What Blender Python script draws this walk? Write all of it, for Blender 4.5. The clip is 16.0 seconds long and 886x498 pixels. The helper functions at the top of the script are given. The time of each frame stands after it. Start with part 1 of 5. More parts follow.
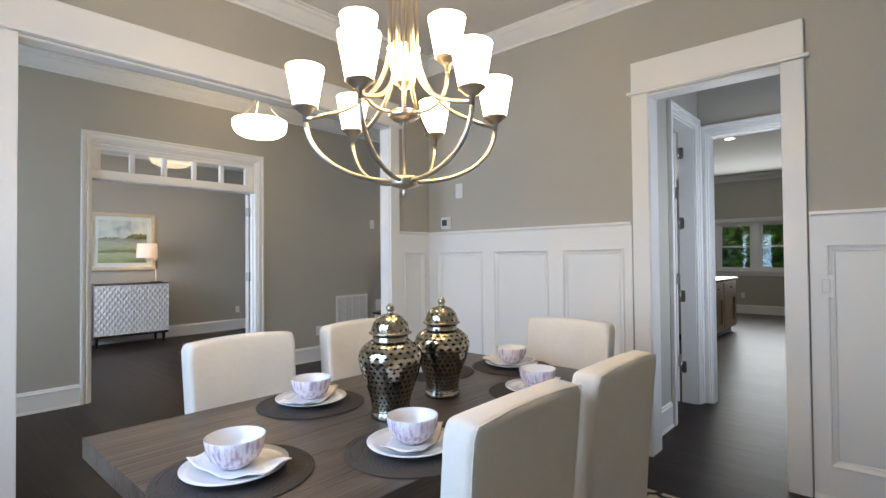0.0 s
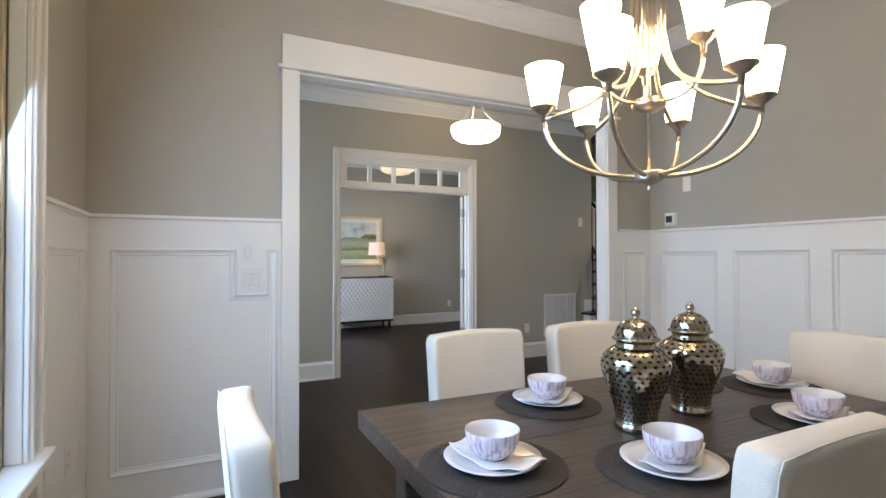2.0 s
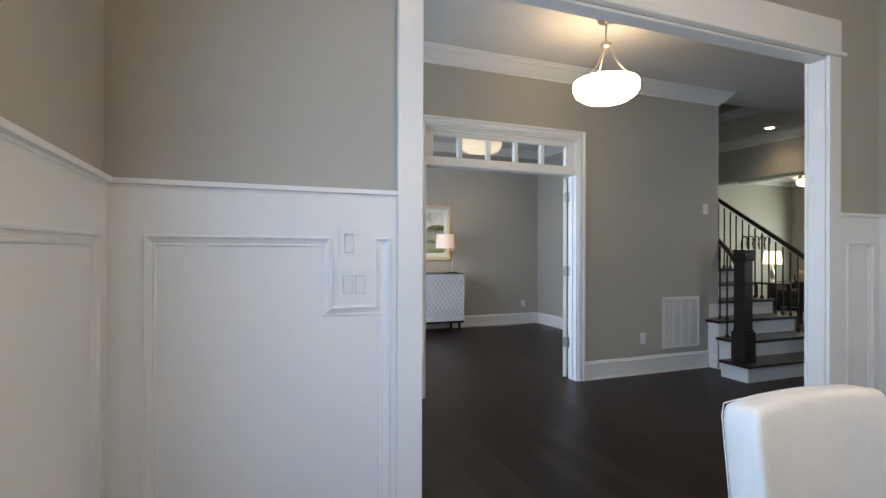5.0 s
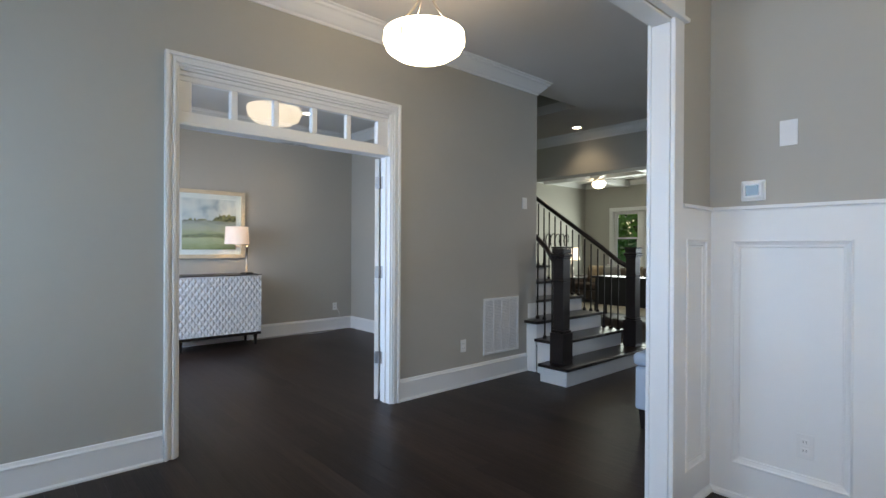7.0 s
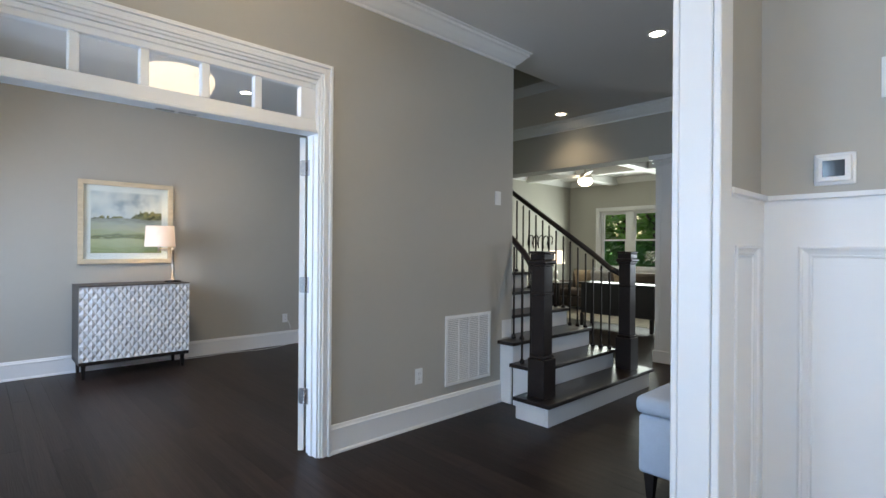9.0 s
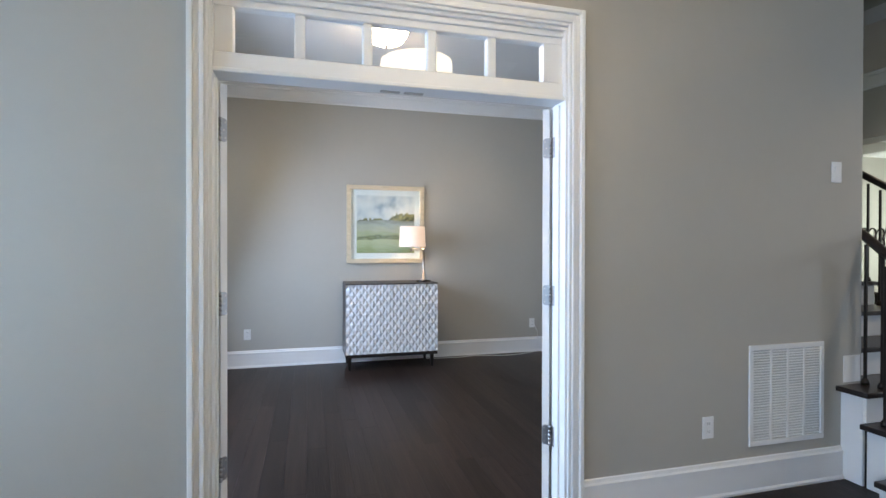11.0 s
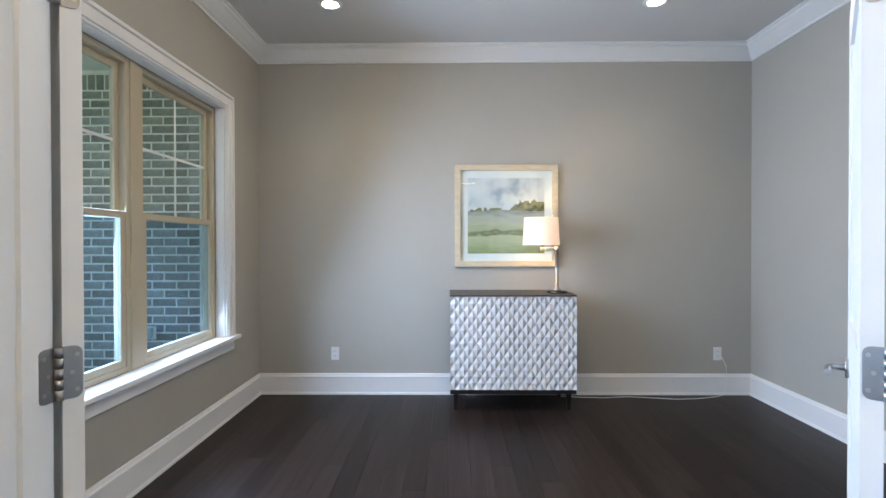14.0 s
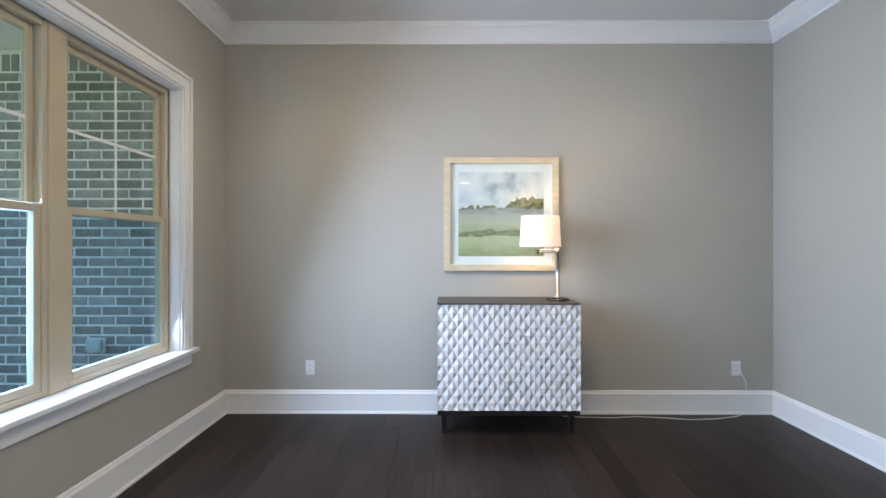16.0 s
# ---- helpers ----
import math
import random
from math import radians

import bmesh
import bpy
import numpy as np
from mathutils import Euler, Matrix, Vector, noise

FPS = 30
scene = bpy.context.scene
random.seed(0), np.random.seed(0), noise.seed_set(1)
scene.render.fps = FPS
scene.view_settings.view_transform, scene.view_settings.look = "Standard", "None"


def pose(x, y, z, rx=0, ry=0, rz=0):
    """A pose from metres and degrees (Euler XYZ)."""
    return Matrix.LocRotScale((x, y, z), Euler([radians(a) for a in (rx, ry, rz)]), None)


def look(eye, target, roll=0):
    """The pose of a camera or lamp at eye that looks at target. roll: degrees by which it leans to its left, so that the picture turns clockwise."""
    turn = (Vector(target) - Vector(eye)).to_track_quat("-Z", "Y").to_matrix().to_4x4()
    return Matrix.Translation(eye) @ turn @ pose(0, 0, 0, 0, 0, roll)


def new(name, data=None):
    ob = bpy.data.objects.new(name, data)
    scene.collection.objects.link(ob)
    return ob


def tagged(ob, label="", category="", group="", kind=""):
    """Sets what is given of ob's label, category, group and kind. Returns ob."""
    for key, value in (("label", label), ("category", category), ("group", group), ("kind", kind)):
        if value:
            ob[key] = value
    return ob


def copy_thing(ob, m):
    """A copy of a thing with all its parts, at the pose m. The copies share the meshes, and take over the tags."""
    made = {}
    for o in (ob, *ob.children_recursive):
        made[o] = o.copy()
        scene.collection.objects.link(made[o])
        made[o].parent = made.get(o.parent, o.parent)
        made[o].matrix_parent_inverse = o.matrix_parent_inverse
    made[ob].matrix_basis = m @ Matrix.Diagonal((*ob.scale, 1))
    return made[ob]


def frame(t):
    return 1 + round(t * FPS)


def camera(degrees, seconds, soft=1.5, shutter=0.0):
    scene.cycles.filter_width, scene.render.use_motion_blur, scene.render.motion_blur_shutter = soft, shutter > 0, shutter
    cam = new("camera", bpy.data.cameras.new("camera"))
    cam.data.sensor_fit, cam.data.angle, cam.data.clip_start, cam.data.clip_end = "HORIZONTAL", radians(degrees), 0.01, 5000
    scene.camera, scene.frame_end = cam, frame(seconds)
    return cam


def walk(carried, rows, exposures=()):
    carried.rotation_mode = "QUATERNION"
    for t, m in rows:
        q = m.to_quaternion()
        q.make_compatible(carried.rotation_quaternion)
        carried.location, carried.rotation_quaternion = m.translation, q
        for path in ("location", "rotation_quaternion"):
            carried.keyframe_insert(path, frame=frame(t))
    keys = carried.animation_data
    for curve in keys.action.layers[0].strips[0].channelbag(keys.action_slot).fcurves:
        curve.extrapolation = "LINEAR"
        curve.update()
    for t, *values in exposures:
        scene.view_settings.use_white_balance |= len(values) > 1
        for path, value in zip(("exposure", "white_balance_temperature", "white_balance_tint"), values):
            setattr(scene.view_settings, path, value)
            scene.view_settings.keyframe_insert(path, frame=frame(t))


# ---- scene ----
cam = camera(83.1, 16.0)
PATH = [
    (0, (-0.539, 0.299, 1.285), (-1.874, 1.788, 1.32), -0.5),
    (0.5, (-0.557, 0.288, 1.281), (-2.089, 1.573, 1.318), -0.2),
    (1, (-0.572, 0.247, 1.287), (-2.227, 1.37, 1.324), -0.2),
    (1.5, (-0.585, 0.226, 1.291), (-2.321, 1.218, 1.325), -0.2),
    (2, (-0.642, 0.198, 1.295), (-2.442, 1.07, 1.325), -0.1),
    (2.5, (-0.73, 0.153, 1.293), (-2.551, 0.979, 1.318), 0.1),
    (3, (-0.917, 0.162, 1.291), (-2.737, 0.991, 1.305), 0.1),
    (3.5, (-1.136, 0.186, 1.312), (-2.966, 0.993, 1.323), -0.0),
    (3.7, (-1.224, 0.177, 1.307), (-3.064, 0.96, 1.32), 0.0),
    (4.3, (-1.507, 0.142, 1.3), (-3.368, 0.875, 1.310), 0.1),
    (4.9, (-1.79, 0.092, 1.292), (-3.653, 0.819, 1.298), 0.2),
    (5.4, (-2.026, 0.112, 1.287), (-3.863, 0.903, 1.290), 0.3),
    (5.8, (-2.212, 0.227, 1.285), (-3.993, 1.138, 1.285), 0.4),
    (6, (-2.297, 0.290, 1.284), (-4.014, 1.316, 1.286), 0.3),
    (6.5, (-2.466, 0.528, 1.292), (-4.049, 1.751, 1.288), 0.2),
    (7, (-2.6, 0.728, 1.293), (-4.096, 2.056, 1.287), 0.3),
    (7.5, (-2.762, 0.972, 1.294), (-4.211, 2.35, 1.29), 0.3),
    (8, (-2.921, 1.174, 1.315), (-4.362, 2.561, 1.308), 0.2),
    (8.2, (-2.966, 1.259, 1.31), (-4.404, 2.648, 1.311), 0.4),
    (9.25, (-3.206, 1.638, 1.328), (-4.681, 2.989, 1.324), 0.4),
    (10.3, (-3.493, 1.838, 1.342), (-5.208, 2.866, 1.333), 0.4),
    (10.5, (-3.565, 1.854, 1.342), (-5.363, 2.728, 1.331), 0.3),
    (11, (-3.78, 1.925, 1.336), (-5.71, 2.448, 1.323), 0.1),
    (11.5, (-3.974, 1.998, 1.314), (-5.951, 2.302, 1.302), -0.1),
    (12, (-4.206, 2.115, 1.308), (-6.204, 2.207, 1.295), -0.4),
    (12.5, (-4.457, 2.165, 1.31), (-6.457, 2.118, 1.296), -0.3),
    (13, (-4.693, 2.197, 1.318), (-6.692, 2.124, 1.305), -0.3),
    (13.5, (-4.941, 2.272, 1.327), (-6.94, 2.221, 1.309), -0.4),
    (14, (-5.165, 2.304, 1.328), (-7.165, 2.28, 1.311), -0.1),
    (14.5, (-5.392, 2.308, 1.315), (-7.392, 2.281, 1.306), -0.0),
    (15, (-5.516, 2.318, 1.32), (-7.515, 2.294, 1.312), -0.1),
    (15.5, (-5.586, 2.35, 1.318), (-7.586, 2.335, 1.314), -0.1),
    (16, (-5.623, 2.372, 1.309), (-7.623, 2.36, 1.308), 0.0),
]
walk(cam, [(t, look(eye, target, roll)) for t, eye, target, roll in PATH], [(0.0, 0.88, 7750, 14.3), (3.7, 0.66, 7850, 14.3), (5.8, 0.70, 6950, 12.3), (8.2, 0.97, 6950, 12.3), (10.3, 1.28, 6800, 13.0), (12.0, 1.32, 6800, 13.0), (14.0, 1.44, 6950, 13.4), (16.0, 1.58, 6950, 13.4)])

# ---- world, sun, large lights ----
world = bpy.data.worlds.new("world")
scene.world = world
world.use_nodes = True
_n = world.node_tree.nodes
_sky = _n.new("ShaderNodeTexSky")
_sky.sky_type = "NISHITA"
_sky.sun_disc = False
_sky.dust_density, _sky.air_density = 3.0, 1.3
_sky.sun_elevation, _sky.sun_rotation = radians(52), radians(330)
world.node_tree.links.new(_sky.outputs[0], _n["Background"].inputs[0])
_n["Background"].inputs[1].default_value = 0.15


def lamp(name, kind, m, energy, color, size=0.2, size_y=None):
    d = bpy.data.lights.new(name, kind)
    d.energy, d.color = energy, color
    if kind == "AREA":
        d.shape, d.size, d.size_y = "RECTANGLE", size, size_y or size
    elif kind == "SUN":
        d.angle = size
    else:
        d.shadow_soft_size = size
    ob = new(name, d)
    ob.matrix_world = m
    return ob


SKYBLUE = (0.55, 0.70, 1.0)
WARM = (1.0, 0.76, 0.47)
lamp("sun", "SUN", look((0, 0, 20), (-5, -14, 0)), 5.0, (1.0, 0.95, 0.86), radians(0.5))
# daylight that enters by the window openings, and one added fill lamp
lamp("office_window_light", "AREA", look((-7.96, 0.54, 1.5), (-7.2, 3.4, 0.55)), 54, (0.47, 0.66, 1.0), 1.8, 1.6).data.spread = radians(154)
lamp("dining_window_light", "AREA", look((-1.85, -0.43, 1.5), (-1.85, 2.0, 0.7)), 48, (0.41, 0.62, 1.0), 1.7, 1.7)
lamp("front_door_light", "AREA", look((-4.88, -0.95, 1.3), (-4.95, 3.0, 0.9)), 70, (0.46, 0.66, 1.0), 2.0, 2.2).data.spread = radians(150)
# added fill for the passage; no window is known in its east wall
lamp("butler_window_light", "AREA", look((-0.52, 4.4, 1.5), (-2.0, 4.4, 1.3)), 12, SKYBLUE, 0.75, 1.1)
lamp("living_window_light", "AREA", look((-8.4, 12.85, 1.55), (-8.4, 8.0, 1.2)), 55, (0.86, 1.0, 0.96), 2.6, 1.3)
lamp("kitchen_window_light", "AREA", look((-2.6, 12.85, 1.5), (-2.6, 8.0, 1.4)), 52, (0.72, 0.86, 1.0), 2.6, 1.1)

# the recessed downlights that are lit
for x, y, e in ((-8.78, 1.45, 7), (-8.78, 3.79, 7), (-6.80, 7.07, 10), (-4.90, 5.56, 20), (-2.5, 8.5, 44)):
    sp = lamp("downlight_lamp", "SPOT", look((x, y, 3.05), (x, y, 0)), e, (1.0, 0.82, 0.58), 0.05)
    sp.data.spot_size, sp.data.spot_blend = radians(125), 0.8

# ---- materials ----


def mat(name, rgb, rough=0.5, metal=0.0, var=0.06, scale=8.0, bump=0.0, bump_scale=60.0, stretch=(1, 1, 1), rgb2=None, coat=0.0, sheen=0.0):
    """A painted or plain surface: base colour varied by a coarse and a fine noise, and fine relief."""
    m = bpy.data.materials.new(name)
    m.use_nodes = True
    nt = m.node_tree
    b = nt.nodes["Principled BSDF"]
    b.inputs["Roughness"].default_value, b.inputs["Metallic"].default_value = rough, metal
    b.inputs["Coat Weight"].default_value = coat
    b.inputs["Sheen Weight"].default_value = sheen
    tc = nt.nodes.new("ShaderNodeTexCoord")
    mp = nt.nodes.new("ShaderNodeMapping")
    mp.inputs["Scale"].default_value = stretch
    nt.links.new(tc.outputs["Object"], mp.inputs[0])
    n1, n2 = nt.nodes.new("ShaderNodeTexNoise"), nt.nodes.new("ShaderNodeTexNoise")
    n1.inputs["Scale"].default_value, n2.inputs["Scale"].default_value = scale, scale * 9
    n1.inputs["Detail"].default_value = 5
    for n in (n1, n2):
        nt.links.new(mp.outputs[0], n.inputs["Vector"])
    add = nt.nodes.new("ShaderNodeMath")
    add.operation = "MULTIPLY_ADD"
    add.inputs[1].default_value = 0.4
    nt.links.new(n2.outputs[0], add.inputs[0])
    nt.links.new(n1.outputs[0], add.inputs[2])
    r = nt.nodes.new("ShaderNodeValToRGB")
    r.color_ramp.elements[0].position, r.color_ramp.elements[1].position = 0.45, 0.95
    lo = rgb2 or tuple(c * (1 - var) for c in rgb)
    hi = rgb if rgb2 else tuple(min(1, c * (1 + var)) for c in rgb)
    r.color_ramp.elements[0].color, r.color_ramp.elements[1].color = (*lo, 1), (*hi, 1)
    nt.links.new(add.outputs[0], r.inputs[0])
    nt.links.new(r.outputs[0], b.inputs["Base Color"])
    if bump:
        n3 = nt.nodes.new("ShaderNodeTexNoise")
        n3.inputs["Scale"].default_value = bump_scale
        nt.links.new(mp.outputs[0], n3.inputs["Vector"])
        bn = nt.nodes.new("ShaderNodeBump")
        bn.inputs["Strength"].default_value, bn.inputs["Distance"].default_value = bump, 0.01
        nt.links.new(n3.outputs[0], bn.inputs["Height"])
        nt.links.new(bn.outputs[0], b.inputs["Normal"])
    return m


def glow(name, rgb, strength):
    m = bpy.data.materials.new(name)
    m.use_nodes = True
    b = m.node_tree.nodes["Principled BSDF"]
    b.inputs["Base Color"].default_value = (*rgb, 1)
    b.inputs["Emission Color"].default_value = (*rgb, 1)
    b.inputs["Emission Strength"].default_value = strength
    b.inputs["Roughness"].default_value = 0.3
    return m


def clear_glass(name, tint=(0.95, 0.99, 0.98), gloss=0.03):
    m = bpy.data.materials.new(name)
    m.use_nodes = True
    nt = m.node_tree
    nt.nodes.remove(nt.nodes["Principled BSDF"])
    tr, gl, mx, lw, pw, ma = (nt.nodes.new("ShaderNode" + k) for k in ("BsdfTransparent", "BsdfGlossy", "MixShader", "LayerWeight", "Math", "Math"))
    tr.inputs[0].default_value = (*tint, 1)
    gl.inputs["Roughness"].default_value = 0.02
    lw.inputs["Blend"].default_value = 0.5
    pw.operation, pw.inputs[1].default_value = "POWER", 4.0
    ma.operation, ma.inputs[1].default_value, ma.inputs[2].default_value = "MULTIPLY_ADD", 0.9, gloss
    nt.links.new(lw.outputs["Facing"], pw.inputs[0])
    nt.links.new(pw.outputs[0], ma.inputs[0])
    nt.links.new(ma.outputs[0], mx.inputs[0])
    nt.links.new(tr.outputs[0], mx.inputs[1])
    nt.links.new(gl.outputs[0], mx.inputs[2])
    nt.links.new(mx.outputs[0], nt.nodes["Material Output"].inputs[0])
    return m


def plank_wood(name, dark, light, rough):
    """Stained boards: each board has its own tone, with grain along x."""
    m = mat(name, light, rough, var=0.3, scale=3.0, bump=0.12, bump_scale=14, stretch=(0.35, 9, 9), rgb2=dark)
    nt = m.node_tree
    b = nt.nodes["Principled BSDF"]
    ramp = next(n for n in nt.nodes if n.type == "VALTORGB")
    info, geo, sm = nt.nodes.new("ShaderNodeObjectInfo"), nt.nodes.new("ShaderNodeNewGeometry"), nt.nodes.new("ShaderNodeMath")
    nt.links.new(info.outputs["Random"], sm.inputs[0])
    nt.links.new(geo.outputs["Random Per Island"], sm.inputs[1])
    fr, mr, hsv = nt.nodes.new("ShaderNodeMath"), nt.nodes.new("ShaderNodeMapRange"), nt.nodes.new("ShaderNodeHueSaturation")
    fr.operation = "FRACT"
    nt.links.new(sm.outputs[0], fr.inputs[0])
    nt.links.new(fr.outputs[0], mr.inputs[0])
    mr.inputs[3].default_value, mr.inputs[4].default_value = 0.72, 1.35
    nt.links.new(mr.outputs[0], hsv.inputs["Value"])
    nt.links.new(ramp.outputs[0], hsv.inputs["Color"])
    nt.links.new(hsv.outputs[0], b.inputs["Base Color"])
    return m


WALL = mat("wall_paint", (0.43, 0.412, 0.360), 0.75, var=0.02, scale=2, bump=0.05, bump_scale=260)
WHITE = mat("white_trim_paint", (0.80, 0.80, 0.78), 0.40, var=0.012, scale=3)
CEIL = mat("ceiling_paint", (0.68, 0.66, 0.63), 0.85, var=0.015, scale=2, bump=0.05, bump_scale=200)
FLOOR = plank_wood("dark_stained_oak", (0.0105, 0.0068, 0.0056), (0.030, 0.0190, 0.0145), 0.36)
FLOOR.node_tree.nodes["Principled BSDF"].inputs["Specular IOR Level"].default_value = 0.13
STAIRWOOD = mat("espresso_stained_wood", (0.016, 0.011, 0.010), 0.32, var=0.35, scale=5, bump=0.08, bump_scale=20, stretch=(8, 1, 8))
TABLEWOOD = mat("weathered_table_wood", (0.105, 0.080, 0.066), 0.36, var=0.3, scale=2.5, bump=0.2, bump_scale=10, stretch=(9, 0.4, 9), rgb2=(0.038, 0.029, 0.025))
LINEN = mat("cream_upholstery", (0.74, 0.70, 0.63), 0.85, var=0.05, scale=6, bump=0.25, bump_scale=420, sheen=0.2)
NICKEL = mat("brushed_nickel", (0.62, 0.57, 0.50), 0.28, 1.0, var=0.06, scale=20, bump=0.03, bump_scale=200)
STEEL = mat("satin_steel", (0.42, 0.41, 0.40), 0.35, 1.0, var=0.08, scale=25)
IRON = mat("dark_iron", (0.025, 0.020, 0.017), 0.45, 0.6, var=0.2, scale=20)
SILVER = mat("mirror_glaze", (0.46, 0.42, 0.34), 0.14, 1.0, var=0.22, scale=9, bump=0.12, bump_scale=35)
URNDARK = mat("urn_inside", (0.02, 0.018, 0.015), 0.5, 0.6)
CHINA = mat("white_china", (0.78, 0.78, 0.80), 0.15, var=0.02, scale=5, coat=0.5)
NAPKIN = mat("white_napkin_cloth", (0.80, 0.79, 0.80), 0.85, var=0.03, scale=8, bump=0.3, bump_scale=200)
SLATE = mat("charcoal_woven_mat", (0.042, 0.036, 0.034), 0.72, var=0.2, scale=12, bump=0.5, bump_scale=160)
PLASTIC = mat("white_plastic", (0.78, 0.78, 0.76), 0.35, var=0.01)
DARKPLASTIC = mat("dark_plastic", (0.02, 0.02, 0.02), 0.4)
# shade in the gaps of the light switches, given as a grey
GAPSHADE = mat("rocker_gap_shade", (0.30, 0.30, 0.29), 0.5)
VINYL = mat("almond_window_vinyl", (0.50, 0.43, 0.30), 0.4, var=0.03, scale=6)
SHADE_GLOW = glow("lit_opal_glass", (1.0, 0.77, 0.43), 12.5)
BOWL_GLOW = glow("lit_alabaster_bowl", (1.0, 0.84, 0.60), 4.8)
FLUSH_GLOW = glow("lit_flush_bowl", (1.0, 0.80, 0.55), 22.0)
DOWN_GLOW = glow("lit_downlight", (1.0, 0.90, 0.72), 14.0)
GLASS = clear_glass("window_glass")
TRANSOM = clear_glass("transom_glass", (0.97, 0.98, 0.98), 0.065)
SCREENED = clear_glass("screened_glass", (0.72, 0.87, 0.95))

# ---- mesh helpers ----


def box(bm, x0, x1, y0, y1, z0, z1, bevel=0.0, seg=1):
    vs = [bm.verts.new((x, y, z)) for z in (z0, z1) for y in (y0, y1) for x in (x0, x1)]
    fs = [bm.faces.new([vs[i] for i in f]) for f in ((0, 2, 3, 1), (4, 5, 7, 6), (0, 1, 5, 4), (2, 6, 7, 3), (0, 4, 6, 2), (1, 3, 7, 5))]
    if bevel:
        es = {e for f in fs for e in f.edges}
        bmesh.ops.bevel(bm, geom=list(es), offset=bevel, segments=seg, affect="EDGES", profile=0.5)
    return vs


def lathe(bm, profile, cx=0.0, cy=0.0, seg=24):
    """Turns (radius, z) pairs round the vertical through (cx, cy)."""
    rings = []
    for r, z in profile:
        if r < 1e-5:
            rings.append([bm.verts.new((cx, cy, z))])
        else:
            rings.append([bm.verts.new((cx + r * math.cos(a), cy + r * math.sin(a), z)) for a in (2 * math.pi * i / seg for i in range(seg))])
    for a, b in zip(rings, rings[1:]):
        for i in range(seg):
            j = (i + 1) % seg
            q = [a[i % len(a)], a[j % len(a)], b[j % len(b)], b[i % len(b)]]
            q = list(dict.fromkeys(q))
            if len(q) > 2:
                f = bm.faces.new(q)
                f.smooth = True


def tube(bm, pts, r, seg=8, flat=1.0):
    """A round bar along points; r may be one radius or one for each point."""
    pts = [Vector(p) for p in pts]
    rs = r if isinstance(r, (list, tuple)) else [r] * len(pts)
    rings = []
    up = Vector((0, 0, 1))
    for i, p in enumerate(pts):
        d = (pts[min(i + 1, len(pts) - 1)] - pts[max(i - 1, 0)]).normalized()
        s = d.cross(up)
        s = s.normalized() if s.length > 0.05 else d.cross(Vector((1, 0, 0.01))).normalized()
        u = s.cross(d).normalized()
        rings.append([bm.verts.new(p + (s * math.cos(a) + u * math.sin(a) * flat) * rs[i]) for a in (2 * math.pi * k / seg for k in range(seg))])
    for a, b in zip(rings, rings[1:]):
        for k in range(seg):
            f = bm.faces.new((a[k], a[(k + 1) % seg], b[(k + 1) % seg], b[k]))
            f.smooth = True
    bm.faces.new(rings[0][::-1])
    bm.faces.new(rings[-1])


def bez(p0, p1, p2, p3, n=12):
    p0, p1, p2, p3 = map(Vector, (p0, p1, p2, p3))
    return [p0 * (1 - t) ** 3 + p1 * 3 * t * (1 - t) ** 2 + p2 * 3 * t * t * (1 - t) + p3 * t ** 3 for t in (i / n for i in range(n + 1))]


def prism(bm, prof, path, closed=False):
    """Sweeps a moulding profile of (out, up) along a level path of (x, y, z, nx, ny): n is the way out of the wall, mitred."""
    rings = [[bm.verts.new((x + nx * o, y + ny * o, z + u)) for o, u in prof] for x, y, z, nx, ny in path]
    k = len(prof)
    for a, b in list(zip(rings, rings[1:])) + ([(rings[-1], rings[0])] if closed else []):
        for i in range(k):
            bm.faces.new((a[i], a[(i + 1) % k], b[(i + 1) % k], b[i]))
    if not closed:
        bm.faces.new(rings[0][::-1])
        bm.faces.new(rings[-1])


def mesh_of(name, bm, material):
    bmesh.ops.recalc_face_normals(bm, faces=bm.faces)
    me = bpy.data.meshes.new(name)
    bm.to_mesh(me)
    bm.free()
    me.materials.append(material)
    return me


def part(name, bm, material, parent, label=""):
    ob = new(name, mesh_of(name, bm, material))
    ob.parent = parent
    return tagged(ob, label) if label else ob


def thing(name, m, label, category, group=""):
    ob = new(name)
    ob.empty_display_size = 0.1
    ob.matrix_basis = m
    return tagged(ob, label, category, group)


def setting(name, bm, material, label="", category=""):
    return tagged(new(name, mesh_of(name, bm, material)), label, category, kind="structure")


def slab(bm, axis, u0, u1, w0, w1, z0, z1, holes=()):
    """A wall along x or y from u0 to u1, between w0 and w1 in thickness, with holes (u0, u1, z0, z1)."""
    us = sorted({u0, u1, *[h[i] for h in holes for i in (0, 1)]})
    zs = sorted({z0, z1, *[h[i] for h in holes for i in (2, 3)]})
    solid = lambda i, j: 0 <= i < len(us) - 1 and 0 <= j < len(zs) - 1 and not any(h[0] <= (us[i] + us[i + 1]) / 2 <= h[1] and h[2] <= (zs[j] + zs[j + 1]) / 2 <= h[3] for h in holes)
    P = {}

    def v(u, w, z):
        key = (u, w, z)
        if key not in P:
            P[key] = bm.verts.new((u, w, z) if axis == "x" else (w, u, z))
        return P[key]

    for i in range(len(us) - 1):
        for j in range(len(zs) - 1):
            if not solid(i, j):
                continue
            a, b, c, d = us[i], us[i + 1], zs[j], zs[j + 1]
            for w in (w0, w1):
                bm.faces.new([v(a, w, c), v(b, w, c), v(b, w, d), v(a, w, d)])
            for di, dj, q in ((-1, 0, ((a, c), (a, d))), (1, 0, ((b, c), (b, d))), (0, -1, ((a, c), (b, c))), (0, 1, ((a, d), (b, d)))):
                if not solid(i + di, j + dj):
                    (p, r), (s, t) = q
                    bm.faces.new([v(p, w0, r), v(s, w0, t), v(s, w1, t), v(p, w1, r)])


H = 3.07

